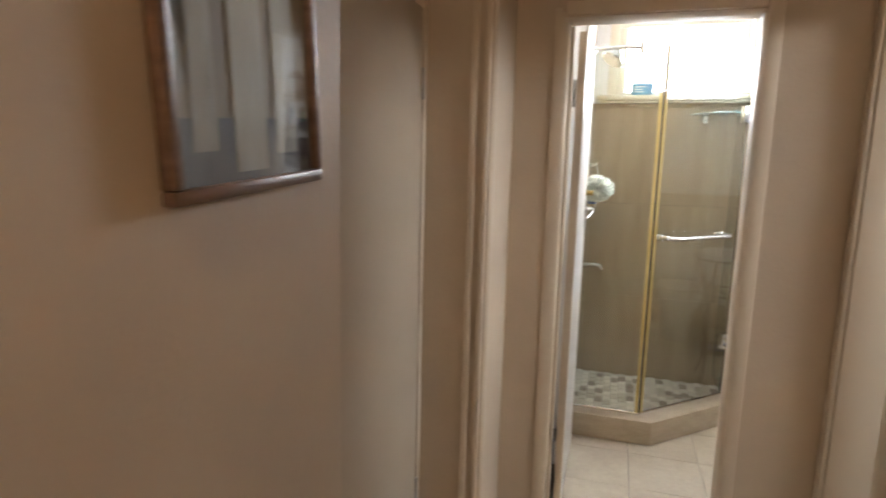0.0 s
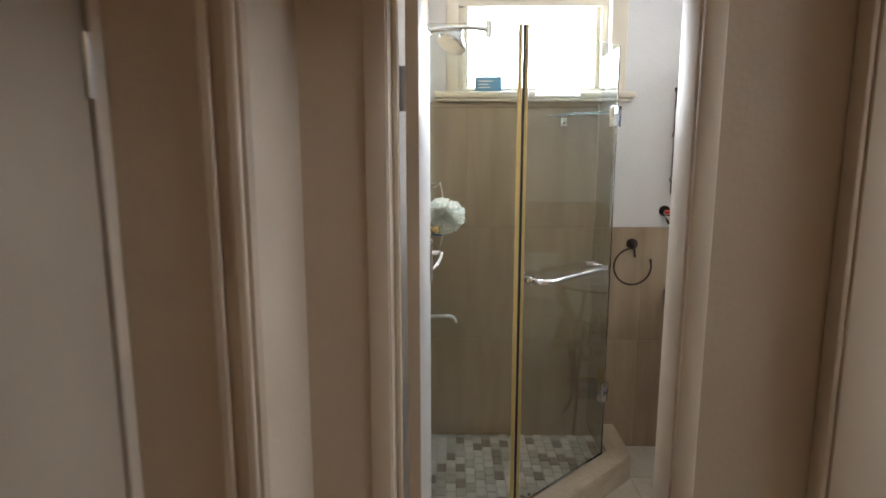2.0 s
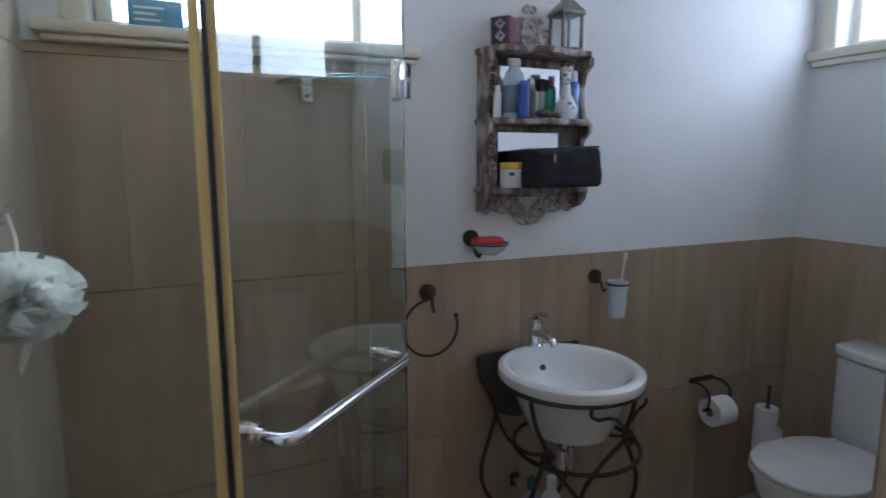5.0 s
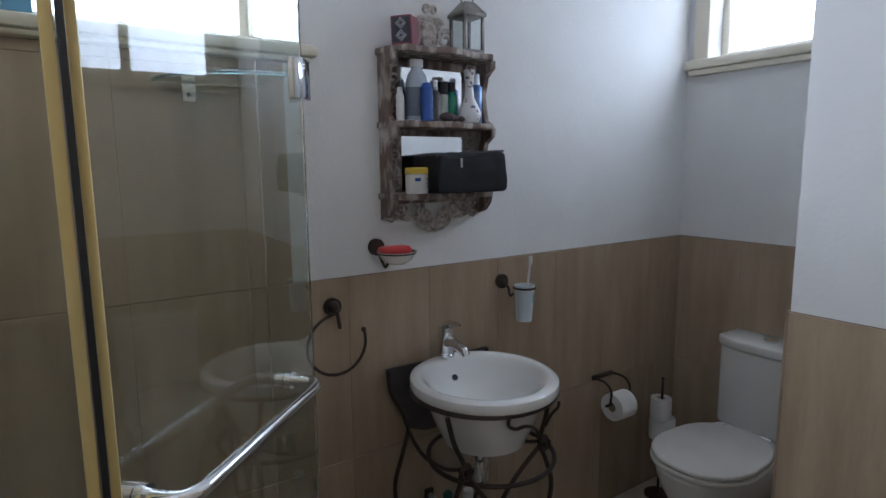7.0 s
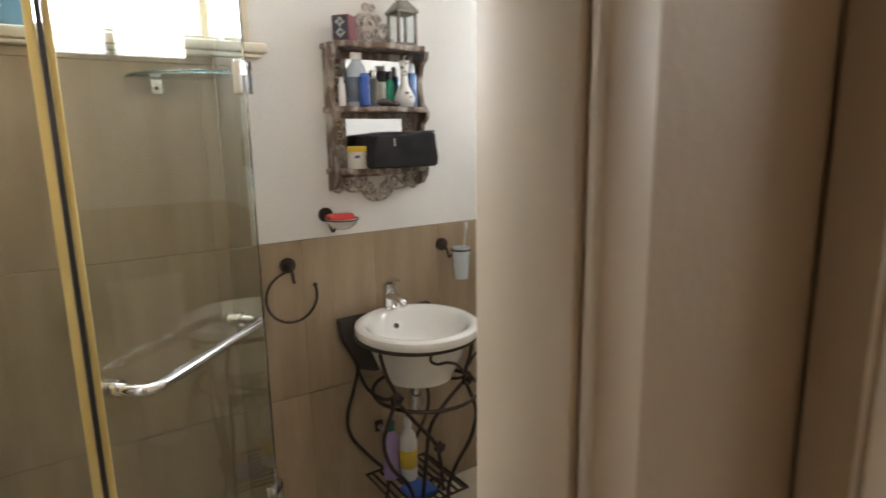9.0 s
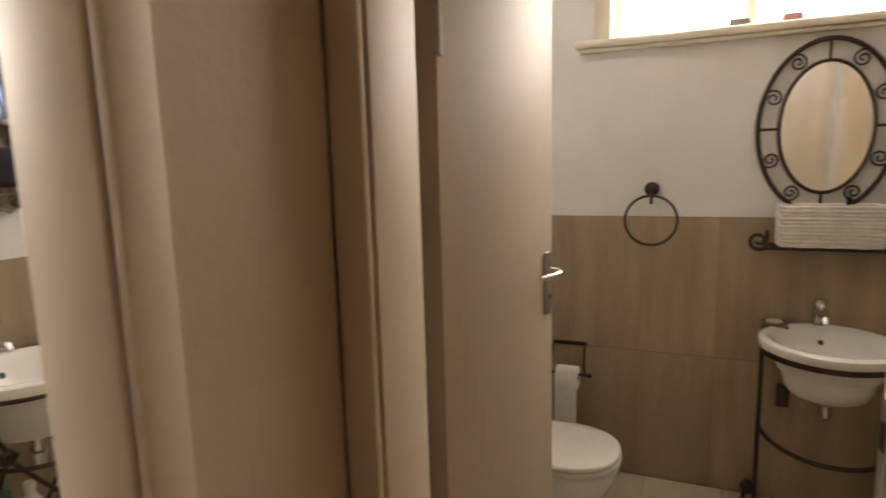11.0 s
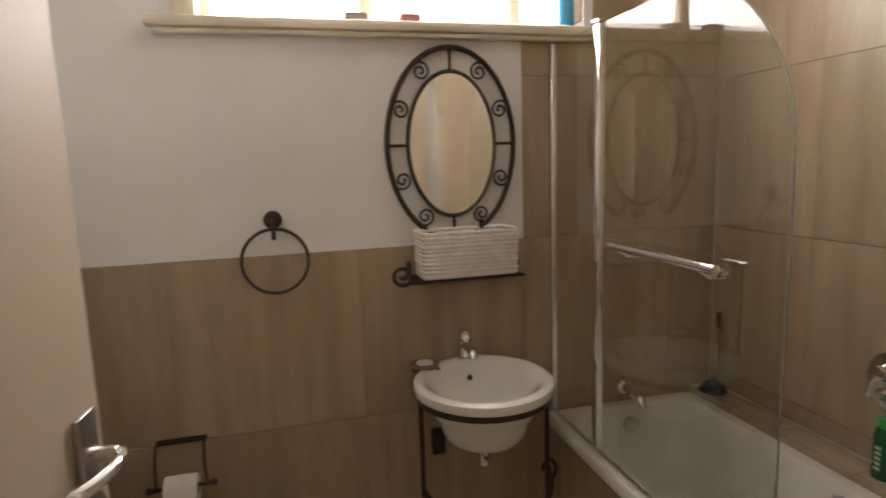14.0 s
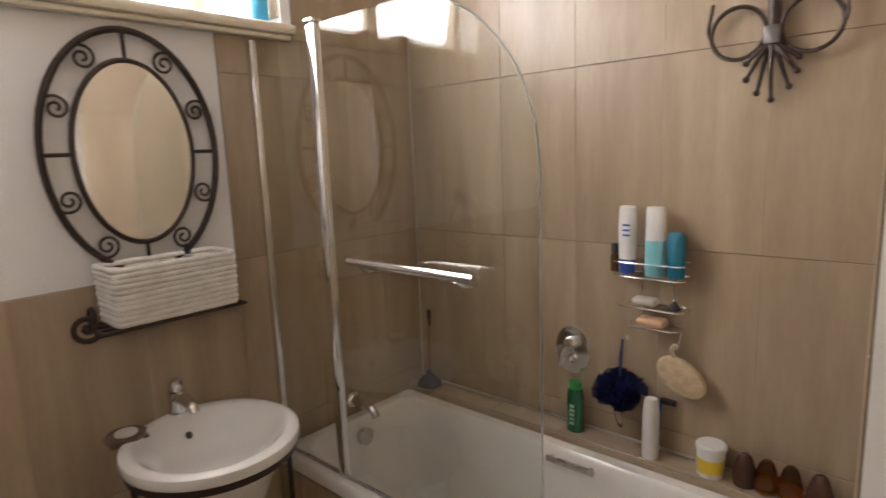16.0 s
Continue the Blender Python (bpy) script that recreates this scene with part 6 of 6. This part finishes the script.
def tile(parent, name, x0, x1, y0, y1, z0, z1, mat, bev=0.0010):
    """One tile as a piece of its wall or floor; alike sizes share a mesh."""
    dims = (round(x1 - x0, 4), round(y1 - y0, 4), round(z1 - z0, 4), mat.name)
    if dims not in TILE_MESH:
        bm = box(-dims[0] / 2, dims[0] / 2, -dims[1] / 2, dims[1] / 2, -dims[2] / 2, dims[2] / 2, bev, 1)
        me = bpy.data.meshes.new(name)
        bm.to_mesh(me)
        bm.free()
        me.materials.append(mat)
        TILE_MESH[dims] = me
    o = new(name, TILE_MESH[dims])
    o.parent = parent
    o.location = ((x0 + x1) / 2, (y0 + y1) / 2, (z0 + z1) / 2)
    return o


def wall_tiles(wall, face, at, a_cuts, z_cuts, skip=(), gap=0.0026, vgap=0.0005, thick=0.007):
    """Tiles on a wall face: face is the way that it looks, at its plane, cuts the joints along it and up it."""
    s = 1 if face[0] == "+" else -1
    ax = face[1]
    a0, a1 = min(a_cuts), max(a_cuts)
    for p, q in zip(a_cuts, a_cuts[1:]):
        for u, v in zip(z_cuts, z_cuts[1:]):
            if any(p < k[1] - 0.01 and q > k[0] + 0.01 and u < k[3] - 0.01 and v > k[2] + 0.01 for k in skip):
                continue
            lo, hi = sorted((at, at + s * thick))
            glo, ghi = sorted((at, at + s * (thick - 0.003)))
            if ax == "y":
                tile(wall, "tile", p + vgap / 2, q - vgap / 2, lo, hi, u + gap / 2, v - gap / 2, M_TILE)
                tile(wall, "grout", p, q, glo, ghi, u, v, M_GROUT, 0)
            else:
                tile(wall, "tile", lo, hi, p + vgap / 2, q - vgap / 2, u + gap / 2, v - gap / 2, M_TILE)
                tile(wall, "grout", glo, ghi, p, q, u, v, M_GROUT, 0)


OB = bpy.data.objects
wall_tiles(OB["wall_north"], "-y", 0.0, [0.401, 0.60, 0.90, 1.20, 1.33], [1.2, 1.8, 1.828])
wall_tiles(OB["wall_north"], "-y", 0.0, [0.401, 0.60] + [0.90 + 0.302 * k for k in range(8)] + [3.249], [0.0, 0.6, 1.2])
wall_tiles(OB["wall_west"], "+x", 0.30, [-1.583, -1.54, -1.24, -0.94, -0.847], [0.0, 0.6, 1.2])
wall_tiles(OB["wall_west"], "+x", 0.40, [-0.844, -0.62, -0.31, -0.008], [0.0, 0.6, 1.2, 1.8, 2.4])
wall_tiles(OB["wall_east"], "-x", 3.25, [-1.027, -0.91, -0.61, -0.31, -0.008], [0.0, 0.6, 1.2])
wall_tiles(OB["wall_partition"], "+y", -1.033, [2.093, 2.35, 2.65, 2.95, 3.242], [0.0, 0.606, 1.212])
wall_tiles(OB["wall_return"], "-x", 2.10, [-1.655, -1.60, -1.30, -1.026], [0.0, 0.606, 1.212])
wall_tiles(OB["wall_partition"], "-y", -1.30, [2.33, 2.6, 2.9, 3.2, 3.412], [0.0, 0.613, 1.232])
wall_tiles(OB["wall_east_window"], "-x", 3.42, [-2.962, -2.645, -2.332, -2.018, -1.703, -1.388, -1.308], [0.0, 0.613, 1.232])
wall_tiles(OB["wall_east_window"], "-x", 3.42, [-3.812, -3.60, -3.28, -2.962], [0.0, 0.613, 1.232, 1.83, 1.957])
wall_tiles(OB["wall_east_window"], "-x", 3.42, [-3.812, -3.60, -3.25], [1.957, 2.43, H - 0.005])
wall_tiles(OB["wall_south"], "+y", -3.82, [1.735, 1.77, 2.055, 2.342, 2.640, 2.946, 3.25, 3.412], [0.56, 0.63, 1.232, 1.817, 2.41, H - 0.005])
# tiled reveal beside the long window
wall_tiles(OB["wall_east_window"], "+y", -3.209, [3.43, 3.515], [2.03, 2.54])

wall_tiles(OB["wall_bath_end"], "+x", 1.728, [-3.812, -3.65, -3.35, -3.052], [0.56, 0.63, 1.232, 1.825, 2.42, H - 0.005])
wall_tiles(OB["wall_door_side"], "+x", 1.50, [-3.048, -2.78, -2.47], [0.0, 0.613, 1.232, 1.825, 2.42, H - 0.005])

# bath apron and ledge
apron = OB["bath_apron"]
for k in range(6):
    x0 = 1.735 + k * 0.31
    tile(apron, "tile", x0, min(x0 + 0.3075, 3.411), -3.052, -3.045, 0.004, 0.475, M_TILE)
ledge = OB["bath_ledge"]
for x0, x1 in ((1.735, 2.05), (2.052, 2.36), (2.362, 2.655), (2.657, 2.96), (2.962, 3.26), (3.262, 3.411)):
    tile(ledge, "tile", x0, x1, -3.811, -3.715, 0.545, 0.553, M_FLEDGE)

# floor tiles of the two bathrooms and the passage
fl = OB["floor"]
S = 0.333
for i in range(9):
    for j in range(5):
        x0, y0 = 0.402 + i * S, -1.655 + j * S
        if y0 + S / 2 < -1.035 and x0 + S > 2.06:
            continue
        x1, y1 = min(x0 + S, 3.242), min(y0 + S, -0.008)
        tile(fl, "floor_tile", x0 + 0.0015, x1 - 0.0015, y0 + 0.0015, y1 - 0.0015, -0.008, 0.0, M_FLOOR)
for i in range(6):
    for j in range(8):
        x0, y0 = 1.502 + i * S, -3.05 + j * S
        if (y0 + S / 2 > -1.80 and x0 < 2.32) or y0 + S > -1.2 or x0 > 3.4:
            continue
        tile(fl, "floor_tile", x0 + 0.0015, min(x0 + S, 3.412) - 0.0015, y0 + 0.0015, min(y0 + S, -1.31) - 0.0015, -0.008, 0.0, M_FLOOR)
for i in range(4):
    for j in range(11):
        x0, y0 = 0.102 + i * S, -5.29 + j * S
        tile(fl, "floor_tile", x0 + 0.0015, min(x0 + S, 1.309) - 0.0015, y0 + 0.0015, min(y0 + S, -1.81) - 0.0015, -0.008, 0.0, M_FLOOR)
